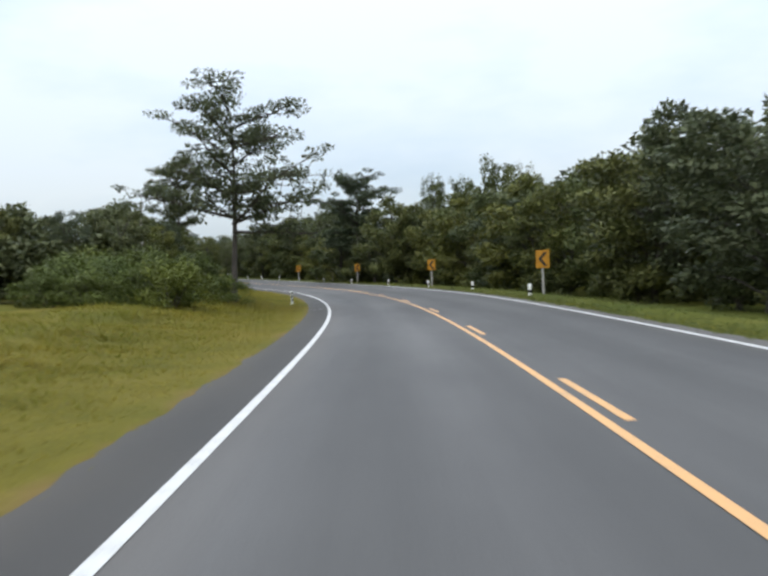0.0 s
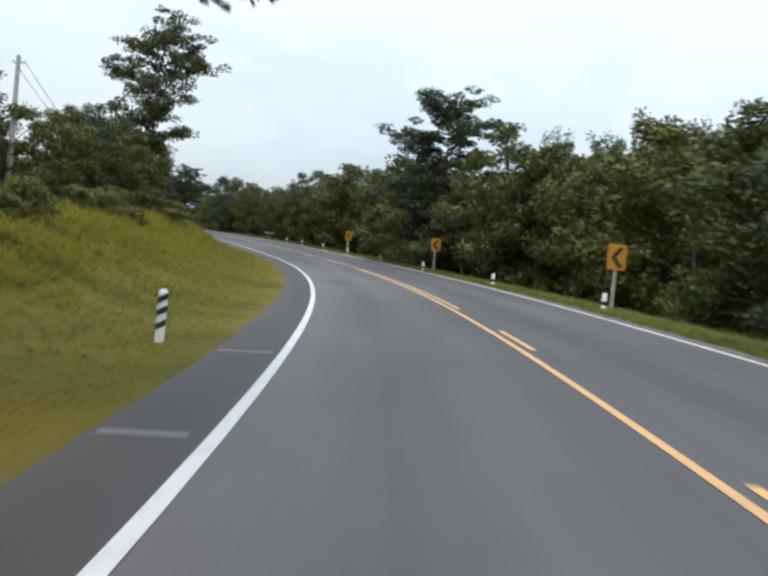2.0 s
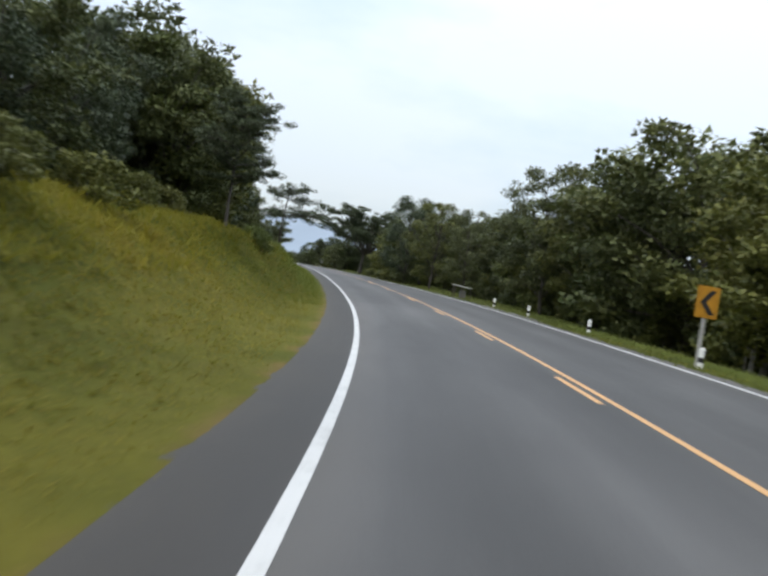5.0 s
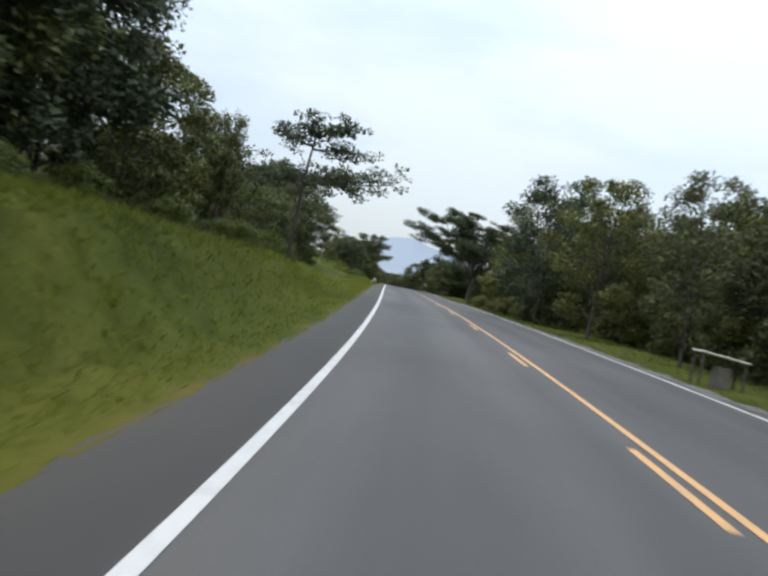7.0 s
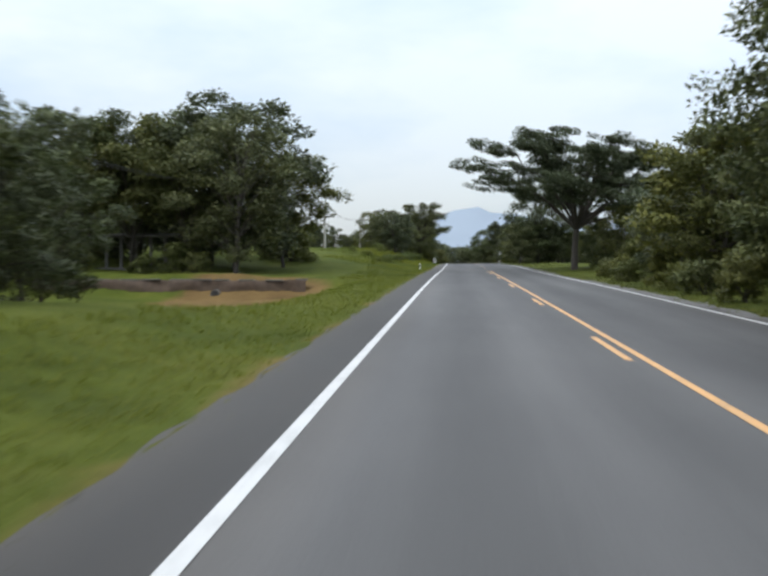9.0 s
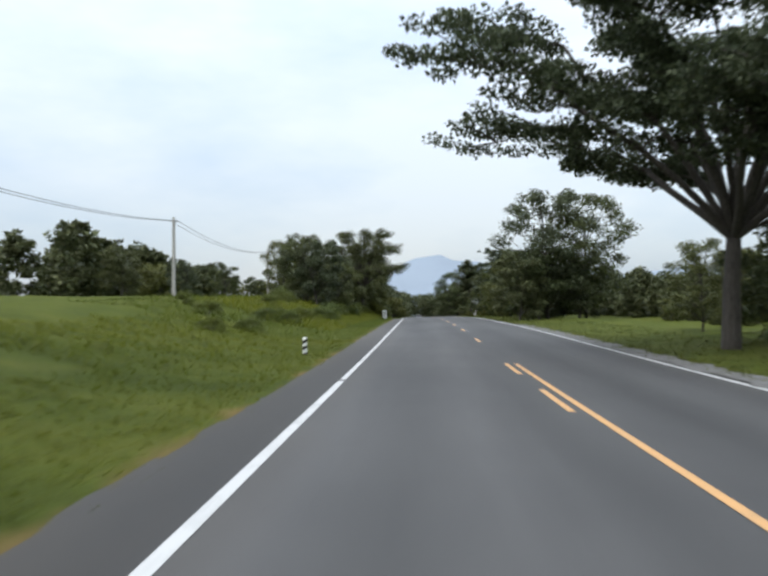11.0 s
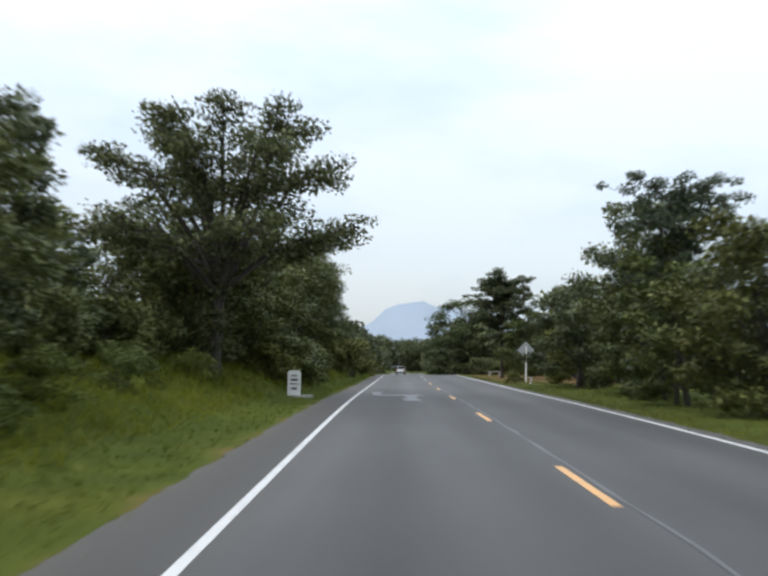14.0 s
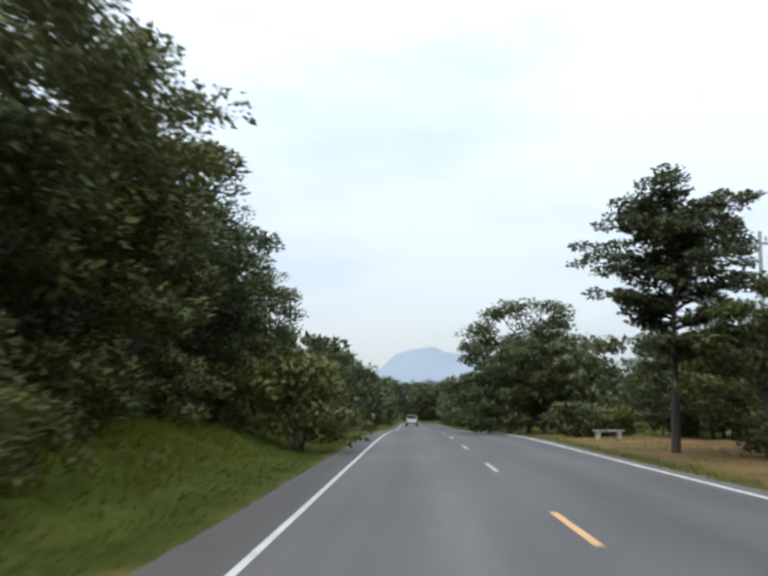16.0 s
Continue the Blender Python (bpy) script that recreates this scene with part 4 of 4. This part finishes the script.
# ---- hills ----
def ridge(name, far, bearing0, bearing1, tops, label):
    """A far ridge seen between two bearings, as a solid with a sloping face."""
    n = 90
    V, F = [], []
    for i in range(n):
        f = i / (n - 1)
        a = radians(bearing0 + (bearing1 - bearing0) * f)
        h = np.interp(f, *zip(*tops)) + 6 * math.sin(i * 0.9) + 4 * math.sin(i * 2.3)
        cx, cy = -150 - math.sin(a) * far, 450 + math.cos(a) * far
        ux, uy = -math.sin(a), math.cos(a)
        V += [(cx - ux * 500, cy - uy * 500, -20), (cx - ux * 220, cy - uy * 220, h * 0.55 - 5), (cx, cy, h), (cx + ux * 300, cy + uy * 300, -20)]
    for i in range(n - 1):
        for j in range(3):
            a = i * 4 + j
            F.append((a, a + 4, a + 5, a + 1))
    return tagged(link_mesh(name, V, F, HAZE_PAINT, smooth_faces=True), label, "hills", kind="structure")


# the ridge's blue is painted haze, not the colour of its forest
ridge("backdrop", 3100, 48.7, -19.3, [(0, 45), (0.2, 60), (0.3, 70), (0.355, 90), (0.385, 140), (0.41, 205), (0.435, 228), (0.47, 200), (0.52, 165), (0.6, 155), (0.7, 168), (0.8, 168), (1, 90)], "distant forested mountain with blue haze painted on")


# ---- grass ----
def grass(name, mat, seed, count, area, tall, label):
    """Blades of grass over the verges: area gives station, offset and a chance for each try."""
    rng = np.random.default_rng(seed)
    s, u = area(rng, count)
    grown_over = ~(((u < -7.8) & (s > 245) & (s < 302)) | ((u > 4.8) & (s > 419) & (rng.random(len(s)) < 0.7)))
    s, u = s[grown_over], u[grown_over]
    h = tall * rng.uniform(0.5, 1.3, len(s)) * (0.6 + 0.6 * np.clip((np.abs(u) - 4.5) / 5, 0, 1))
    px, py = spot(s, u)
    z = height(s, u)
    Vs = []
    for k in range(3):
        a = rng.uniform(0, 2 * np.pi, len(s))
        lean = rng.uniform(0.5, 1.5, len(s)) * h
        w = rng.uniform(0.012, 0.03, len(s)) * (0.6 + h * 2.2)
        ox, oy = rng.normal(0, 0.16, len(s)), rng.normal(0, 0.16, len(s))
        cx, cy = px + ox, py + oy
        base = np.stack([cx, cy, z - 0.03], -1)
        side = np.stack([-np.sin(a) * w, np.cos(a) * w, 0 * a], -1)
        tip = base + np.stack([np.cos(a) * lean, np.sin(a) * lean, h * rng.uniform(0.4, 0.85, len(s))], -1)
        flip = (np.cross(2 * side, tip - base)[:, 2] < 0)[:, None]
        Vs.append(np.stack([np.where(flip, base + side, base - side), np.where(flip, base - side, base + side), tip], 1))
    V = np.concatenate(Vs).reshape(-1, 3)
    N = np.tile(np.array([0.0, 0.0, 1.0]), (len(V), 1)) + rng.normal(0, 0.12, (len(V), 3))
    N /= np.linalg.norm(N, axis=1)[:, None]
    ob = link_mesh(name, V, np.arange(len(V)).reshape(-1, 3), mat, normals=N)
    return tagged(ob, label, "grass", kind="stuff")


def verge(s0, s1, near, far, side, power=1.6):
    def area(rng, n):
        s = rng.uniform(s0, s1, n)
        d = near + (far - near) * rng.random(n) ** power
        return s, side * d
    return area


grass("grass", BLADE_DRY, 1, 40000, verge(48, 196, 4.72, 9.5, -1, 1.2), 0.13, "yellowing green grass on the verge and bank")
grass("grass", BLADE_MID, 2, 26000, verge(48, 200, 5.6, 13, -1, 1.0), 0.17, "green grass mixed into the bank")
grass("grass", BLADE, 3, 38000, verge(185, 322, 4.72, 11.5, -1), 0.17, "fresh green grass on the verge and bank")
grass("grass", BLADE, 4, 32000, verge(320, 462, 4.72, 15, -1), 0.19, "green grass on the verge and field")
# this verge wears the green with shade painted in
grass("grass", BLADE_SHADED, 5, 30000, verge(60, 462, 4.0, 8.5, 1), 0.2, "green verge grass by the woods, dulled by painted shade")
grass("grass", BLADE_MID, 6, 9000, verge(100, 200, 7.8, 12.5, -1, 1.0), 0.34, "tall fading grass on top of the bank")
grass("grass", BLADE, 7, 3000, verge(190, 242, 5.6, 9, -1, 1.0), 0.30, "tall green grass on the bank")
grass("grass", BLADE, 8, 9000, verge(330, 435, 6.2, 12.5, -1, 1.0), 0.42, "tall green grass along the field")


grass("grass", BLADE_MID, 9, 15000, verge(48, 462, 4.46, 5.0, -1, 1.0), 0.09, "short grass creeping over the edge of the asphalt")
grass("grass", BLADE_MID, 10, 9000, verge(60, 462, 4.0, 4.6, 1, 1.0), 0.08, "short grass creeping over the edge of the asphalt")


# ---- signs and posts ----
def chevron_sign():
    top = empty("chevron_sign")
    bm = bmesh.new()
    box(bm, (0.09, 0.07, 1.95), (0, 0.05, 0.875), 0.008)
    part("post", bm, CONCRETE, top, "pale square post")
    bm = bmesh.new()
    box(bm, (0.60, 0.02, 0.76), (0, 0, 1.5), 0.008)
    part("plate", bm, YELLOW, top, "amber sign plate")
    bm = bmesh.new()
    pts = [(-0.20, 0), (0.05, 0.29), (0.21, 0.29), (-0.04, 0), (0.21, -0.29), (0.05, -0.29)]
    for a in ((0, 1, 2, 3), (0, 3, 4, 5)):
        lo = [bm.verts.new((pts[i][0], -0.012, 1.5 + pts[i][1])) for i in a]
        hi = [bm.verts.new((pts[i][0], -0.017, 1.5 + pts[i][1])) for i in a]
        bm.faces.new(hi)
        for i in range(4):
            bm.faces.new((lo[i], lo[(i + 1) % 4], hi[(i + 1) % 4], hi[i]))
    part("chevron", bm, BLACK, top, "black left-pointing chevron")
    return tagged(top, "amber sign with a black left-pointing chevron on a post", "road sign", "bend warning signs")


def post_rings(top, r, bands, square=False):
    for z0, z1, mat, name in bands:
        bm = bmesh.new()
        if square:
            box(bm, (2 * r, 2 * r, z1 - z0), (0, 0, (z0 + z1) / 2), 0.01)
        else:
            rod(bm, r, r, (0, 0, z0), (0, 0, z1), 14)
        part(name, bm, mat, top)


def guide_post():
    top = empty("guide_post")
    post_rings(top, 0.09, [(-0.25, 0.12, WHITE, "foot"), (0.12, 0.27, BLACK, "black_band"), (0.27, 0.52, WHITE, "post")])
    bm = bmesh.new()
    rod(bm, 0.09, 0.06, (0, 0, 0.52), (0, 0, 0.56), 14)
    part("cap", bm, WHITE, top)
    return tagged(top, "short white concrete guide post with a black band", "guide post", "guide posts")


def striped_post():
    top = empty("striped_post")
    bm = bmesh.new()
    rod(bm, 0.085, 0.085, (0, 0, -0.25), (0, 0, 0.72), 16)
    rod(bm, 0.085, 0.05, (0, 0, 0.72), (0, 0, 0.78), 16)
    part("post", bm, WHITE, top)
    for z in (0.10, 0.34, 0.56):
        bm = bmesh.new()
        n = 24
        ring = []
        for i in range(n + 1):
            a = 2 * math.pi * i / n
            q = z + 0.05 * math.cos(a)
            ring.append([bm.verts.new((0.09 * math.cos(a), 0.09 * math.sin(a), q)), bm.verts.new((0.09 * math.cos(a), 0.09 * math.sin(a), q + 0.11))])
        for a, b in zip(ring, ring[1:]):
            bm.faces.new((a[0], b[0], b[1], a[1]))
        part("stripe", bm, BLACK, top)
    return tagged(top, "black and white slant-striped round roadside post", "guide post", "striped posts")


def stand(src, spots_, first=True):
    for i, m in enumerate(spots_):
        if i == 0:
            src.matrix_basis = m
        else:
            copy_thing(src, m)


stand(chevron_sign(), [place(s, u, 0, t) for s, u, t in ((92, 5.6, 6), (120, 5.3, 8), (150, 5.4, 10), (174.8, 4.6, 12))])
stand(guide_post(), [place(s, u + 0.15, -0.02, 0, 0.9) for s, u in ((91.5, 4.75), (106, 4.9), (119.5, 4.75), (134, 4.6), (148.5, 4.25), (161.8, 4.3), (174.5, 4.4), (186, 4.7), (196, 4.7), (204.5, 4.8))])
stand(striped_post(), [place(s, u, dz, t, size) for s, u, dz, t, size in ((104.6, -5.2, 0.12, 0, 0.76), (311.7, -5.2, -0.10, 0, 1.0), (412.9, 5.4, -0.05, 30, 0.8))])


def pole(tall, label, arm=False):
    top = empty("utility_pole")
    bm = bmesh.new()
    rod(bm, 0.13, 0.085, (0, 0, -0.4), (0, 0, tall), 12)
    part("shaft", bm, CONCRETE, top)
    if arm:
        bm = bmesh.new()
        box(bm, (2.3, 0.10, 0.12), (0, 0.1, tall - 0.55), 0.01)
        part("crossarm", bm, STEEL, top)
        for x in (-1.05, -0.35, 0.35, 1.05):
            bm = bmesh.new()
            rod(bm, 0.03, 0.03, (x, 0.1, tall - 0.5), (x, 0.1, tall - 0.38), 8)
            rod(bm, 0.06, 0.045, (x, 0.1, tall - 0.38), (x, 0.1, tall - 0.22), 10)
            part("insulator", bm, CONCRETE, top)
    else:
        bm = bmesh.new()
        box(bm, (0.5, 0.06, 0.06), (0, 0.1, tall - 0.25), 0.008)
        part("bracket", bm, STEEL, top)
    return tagged(top, label, "utility pole", "utility poles")


LINE = [(132.0, -15.5, 5.6), (200.3, -16.0, 5.5), (254.9, -15.0, 5.0), (301.4, -17.3, 5.3), (344.7, -17.1, 5.0), (377.5, -16.2, 5.0), (407.6, -18.4, 5.7), (439.1, -20.4, 5.6)]
tips = []
for s, u, tall in LINE:
    m = place(s, u)
    pole(tall, "grey concrete utility pole on the grass").matrix_basis = m
    tips.append([m @ Vector((x, 0.1, tall - 0.2)) for x in (-0.22, 0.22)])


def cable(a, b, sag, r, label):
    n = 14
    bm = bmesh.new()
    pts = [a.lerp(b, i / n) + Vector((0, 0, -sag * 4 * (i / n) * (1 - i / n))) for i in range(n + 1)]
    limb(bm, pts, r, r, 5)
    me = bpy.data.meshes.new("overhead_wire")
    bm.to_mesh(me)
    bm.free()
    me.materials.append(BLACK)
    tagged(new("overhead_wire", me), label, "wire", "overhead wires")


for p, q in zip(tips, tips[1:]):
    for a, b in zip(p, q):
        cable(a, b, 0.7, 0.014, "thin black overhead wire between utility poles")
pole(9.9, "concrete power pole with a crossarm and insulators", True).matrix_basis = place(452, 14.5, 0, 8)


def diamond_sign():
    top = empty("road_sign")
    bm = bmesh.new()
    box(bm, (0.10, 0.10, 3.4), (0, 0, 1.45), 0.008)
    part("post", bm, WHITE, top, "white post")
    bm = bmesh.new()
    box(bm, (1.08, 0.02, 1.08), (0, 0, 0), 0.008, Matrix.Rotation(radians(45), 3, "Y"))
    bmesh.ops.translate(bm, vec=(0, 0.07, 2.85), verts=bm.verts[:])
    part("plate", bm, STEEL, top, "grey back of a diamond plate")
    for z in (2.6, 3.08):
        bm = bmesh.new()
        box(bm, (0.6, 0.03, 0.06), (0, 0.045, z), 0.006)
        part("brace", bm, STEEL, top)
    return tagged(top, "diamond road sign seen from its grey back on a white post", "road sign")


diamond_sign().matrix_basis = place(419.4, 5.95, 0, 4, 0.70)


FADED = plain("faded_black_paint", (0.10, 0.10, 0.10), 0.8, 0, 0.6)


def kilometre_stone():
    top = empty("kilometre_stone")
    bm = bmesh.new()
    box(bm, (0.52, 0.40, 1.10), (0, 0, 0.45), 0.03)
    part("body", bm, WHITE, top)
    bm = bmesh.new()
    box(bm, (0.46, 0.34, 0.06), (0, 0, 1.02), 0.02)
    part("cap", bm, WHITE, top)
    bm = bmesh.new()
    box(bm, (1.35, 0.8, 0.16), (0.1, 0, 0.0), 0.03)
    part("slab", bm, CONCRETE, top, "low concrete slab")
    for z, w, h in ((0.84, 0.22, 0.05), (0.68, 0.28, 0.08), (0.52, 0.32, 0.04), (0.34, 0.24, 0.09)):
        bm = bmesh.new()
        box(bm, (w, 0.012, h), (0, -0.203, z), 0.003)
        part("mark", bm, FADED, top)
        bm = bmesh.new()
        box(bm, (0.012, w * 0.6, h * 0.8), (0.263, 0, z), 0.003)
        part("mark", bm, FADED, top)
    return tagged(top, "white painted stone distance marker with dark bars", "kilometre stone")


kilometre_stone().matrix_basis = place(393.6, -5.65, -0.02, 6, 0.9)
bm = bmesh.new()
bmesh.ops.create_circle(bm, cap_ends=True, segments=22, radius=0.7)
bmesh.ops.scale(bm, vec=(1.2, 0.6, 1), verts=bm.verts[:])
top_faces = bmesh.ops.extrude_face_region(bm, geom=bm.faces[:])["geom"]
bmesh.ops.translate(bm, vec=(0, 0, 0.09), verts=[g for g in top_faces if isinstance(g, bmesh.types.BMVert)])
me = bpy.data.meshes.new("concrete_pad")
bm.to_mesh(me)
bm.free()
me.materials.append(CONCRETE)
pad = new("concrete_pad", me)
pad.matrix_basis = place(393.1, -5.25, -0.03, 0, 0.5)
tagged(pad, "pale concrete pad in the grass by the marker", "concrete pad")

# pale dust along the edge of the asphalt
for s0, s1, a, b in ((300, 346, 3.66, 4.35), (190, 284, 3.75, 4.15)):
    tagged(strip("road_edge", s0, s1, a, b, GRAVEL, 0.012, 0.7, 2, wobble=0.22), "pale dusty gravel along the edge of the asphalt", "gravel", kind="structure")
tagged(strip("pavement_seam", 330, 409, 0.13, 0.18, SEAM, 0.004, 1.0, 1, wobble=0.03), "thin pale seam between two lengths of asphalt", "road marking", kind="structure")
# faded marks on the asphalt
for s, a, b in ((94.2, -4.3, -3.75), (98.4, -4.35, -3.7), (104.0, -4.35, -3.65), (93.6, -4.25, -3.8)):
    tagged(strip("shoulder_mark", s, s + 0.14, a, b, CHALK, 0.005, 0.1), "faded white bar painted across the shoulder", "road marking", "shoulder marks", "structure")
for s0, s1, a, b in ((395.6, 396.9, -2.75, -0.95), (390.6, 395.6, -1.72, -1.25), (396.9, 400.6, -2.98, -2.62)):
    tagged(strip("spill_mark", s0, s1, a, b, CHALK, 0.005, 0.22, 2, wobble=0.13), "pale smeared mark on the asphalt lane", "road marking", kind="structure")


# ---- car ----
def car():
    top = empty("pickup_truck")
    body = plain("white_car_paint", (0.75, 0.76, 0.77), 0.25)
    glass = plain("dark_car_glass", (0.02, 0.022, 0.025), 0.08)
    rubber = plain("tyre_rubber", (0.02, 0.02, 0.02), 0.85)
    lamp = plain("red_lamp", (0.45, 0.03, 0.02), 0.3)
    bm = bmesh.new()
    box(bm, (1.76, 4.9, 0.62), (0, 0, 0.75), 0.09)
    part("body", bm, body, top)
    bm = bmesh.new()
    box(bm, (1.56, 2.1, 0.66), (0, 0.35, 1.36), 0.12)
    part("cabin", bm, body, top)
    for y, sx in ((-0.72, 1.36), (1.42, 1.36)):
        bm = bmesh.new()
        box(bm, (sx, 0.02, 0.42), (0, y, 1.40), 0.006)
        part("window", bm, glass, top)
    for x in (-0.79, 0.79):
        bm = bmesh.new()
        box(bm, (0.02, 1.7, 0.36), (x, 0.35, 1.42), 0.006)
        part("window", bm, glass, top)
        bm = bmesh.new()
        box(bm, (0.2, 0.03, 0.3), (x * 0.96, -2.45, 0.86), 0.01)
        part("tail_lamp", bm, lamp, top)
        for y in (-1.5, 1.55):
            bm = bmesh.new()
            rod(bm, 0.36, 0.36, (x - 0.11, y, 0.36), (x + 0.11, y, 0.36), 20)
            w = part("wheel", bm, rubber, top)
            bm = bmesh.new()
            rod(bm, 0.2, 0.2, (x + math.copysign(0.10, x), y, 0.36), (x + math.copysign(0.13, x), y, 0.36), 14)
            part("rim", bm, STEEL, w)
    bm = bmesh.new()
    box(bm, (1.7, 0.1, 0.2), (0, -2.48, 0.55), 0.03)
    part("bumper", bm, BLACK, top)
    bm = bmesh.new()
    box(bm, (0.5, 0.012, 0.14), (0, -2.46, 0.80), 0.003)
    part("plate", bm, WHITE, top)
    return tagged(top, "white pickup truck on the road", "car")


car().matrix_basis = place(558, -1.7)


# ---- by the road ----
def stall():
    top = empty("roadside_stall")
    bm = bmesh.new()
    box(bm, (1.7, 0.9, 0.05), (0, 0, 1.05), 0.01, Matrix.Rotation(radians(4), 3, "Y"))
    part("top", bm, WHITE, top, "pale sheet top")
    for x in (-0.75, 0.75):
        for y in (-0.36, 0.36):
            bm = bmesh.new()
            box(bm, (0.07, 0.07, 1.25), (x, y, 0.42), 0.006)
            part("leg", bm, BARK, top)
    bm = bmesh.new()
    box(bm, (0.5, 0.5, 0.75), (0.1, 0, 0.33), 0.03)
    part("block", bm, DARK_BLOCK, top, "dark concrete block beneath")
    return tagged(top, "small roadside stall with a pale flat top on legs", "stall")


stall().matrix_basis = place(215.3, 5.0, 0, 5, 0.72)


def shelter():
    top = empty("open_shelter")
    for i in range(6):
        bm = bmesh.new()
        box(bm, (0.22, 0.22, 3.0), (-2.9 + 1.15 * i, 0, 1.2), 0.015)
        part("pillar", bm, DARK_BLOCK, top)
    bm = bmesh.new()
    box(bm, (7.0, 4.0, 0.16), (0, 1.4, 2.75), 0.03, Matrix.Rotation(radians(4), 3, "X"))
    part("roof", bm, DARK_BLOCK, top, "dark grey sheet roof")
    bm = bmesh.new()
    box(bm, (7.2, 4.4, 0.5), (0, 1.4, -0.1), 0.03)
    part("floor_slab", bm, DARK_BLOCK, top)
    return tagged(top, "low open shelter with dark pillars under trees", "shelter")


shelter().matrix_basis = place(291.5, -20.4, 0, 6, 0.74)
for s, u, tall in ((286.2, -22.6, 1.5), (286.8, -19.0, 1.1), (285.4, -15.6, 1.0), (287.5, -17.0, 1.6), (286.6, -24.6, 1.8)):
    plant("bush", s, u, tall, group="undergrowth")


def ledge():
    """A cut earth bank, lumpy and overhung, with a broken coping and a drain."""
    top = empty("retaining_wall")
    rng = np.random.default_rng(5)
    n, k = 70, 9
    V, F = [], []
    for i in range(n):
        y = -9.0 + 18.0 * i / (n - 1)
        for j in range(k):
            f = j / (k - 1)
            q = noise.noise(Vector((y * 0.7, f * 3.1, 1.7))) + 0.5 * noise.noise(Vector((y * 2.3, f * 7.0, 4.2)))
            out = 0.75 - 0.55 * f + 0.38 * q if j < k - 2 else (0.2 if j == k - 2 else -0.7)
            V.append((out, y, -1.5 + 2.15 * min(1, f * k / (k - 1.6)) + 0.10 * q))
    for i in range(n - 1):
        for j in range(k - 1):
            c = i * k + j
            F.append((c, c + k, c + k + 1, c + 1))
    tagged(link_mesh("wall", V, F, EARTH, top, smooth_faces=True), "lumpy dark brown earth face")
    y = -8.6
    while y < 8.4:
        w = rng.uniform(0.7, 1.5)
        bm = bmesh.new()
        box(bm, (0.5, w, 0.10), (0.05 + rng.normal() * 0.06, y + w / 2, 0.68 + rng.normal() * 0.02), 0.02, Matrix.Rotation(rng.normal() * 0.05, 3, "Z"))
        part("coping_stone", bm, DARK_BLOCK, top)
        y += w + rng.uniform(0.05, 0.9)
    bm = bmesh.new()
    rod(bm, 0.30, 0.30, (0.2, 3.2, -0.25), (1.0, 3.2, -0.25), 18)
    pipe = part("drain_pipe", bm, DARK_BLOCK, top)
    bm = bmesh.new()
    rod(bm, 0.24, 0.24, (0.99, 3.2, -0.25), (1.01, 3.2, -0.25), 18)
    part("opening", bm, BLACK, pipe)
    return tagged(top, "low crumbling brown earth wall with coping stones and drain", "wall")


ledge().matrix_basis = place(281.3, -15.8, 0, -88, 0.72, lift=float(way(281.3)[2]) - 0.45)


def low_wall():
    top = empty("concrete_bench")
    bm = bmesh.new()
    box(bm, (2.0, 0.5, 0.12), (0, 0, 0.52), 0.03)
    part("seat", bm, CONCRETE, top)
    for x in (-0.7, 0.7):
        bm = bmesh.new()
        box(bm, (0.25, 0.42, 0.62), (x, 0, 0.2), 0.02)
        part("support", bm, CONCRETE, top)
    return tagged(top, "pale concrete bench on bare soil", "bench")


low_wall().matrix_basis = place(451, 7.0, 0, 10, 0.7)


def stone(size, m, label):
    bm = bmesh.new()
    bmesh.ops.create_icosphere(bm, subdivisions=2, radius=size)
    for v in bm.verts:
        v.co *= 0.8 + 0.35 * noise.noise(v.co * 6 / max(size, 0.05))
        v.co.z *= 0.6
    me = bpy.data.meshes.new("stone")
    bm.to_mesh(me)
    bm.free()
    me.materials.append(CONCRETE)
    ob = new("stone", me)
    ob.matrix_basis = m
    tagged(ob, label, "stone")


stone(0.2, place(160, -8.2, 0.08), "pale stone on the grassy bank")
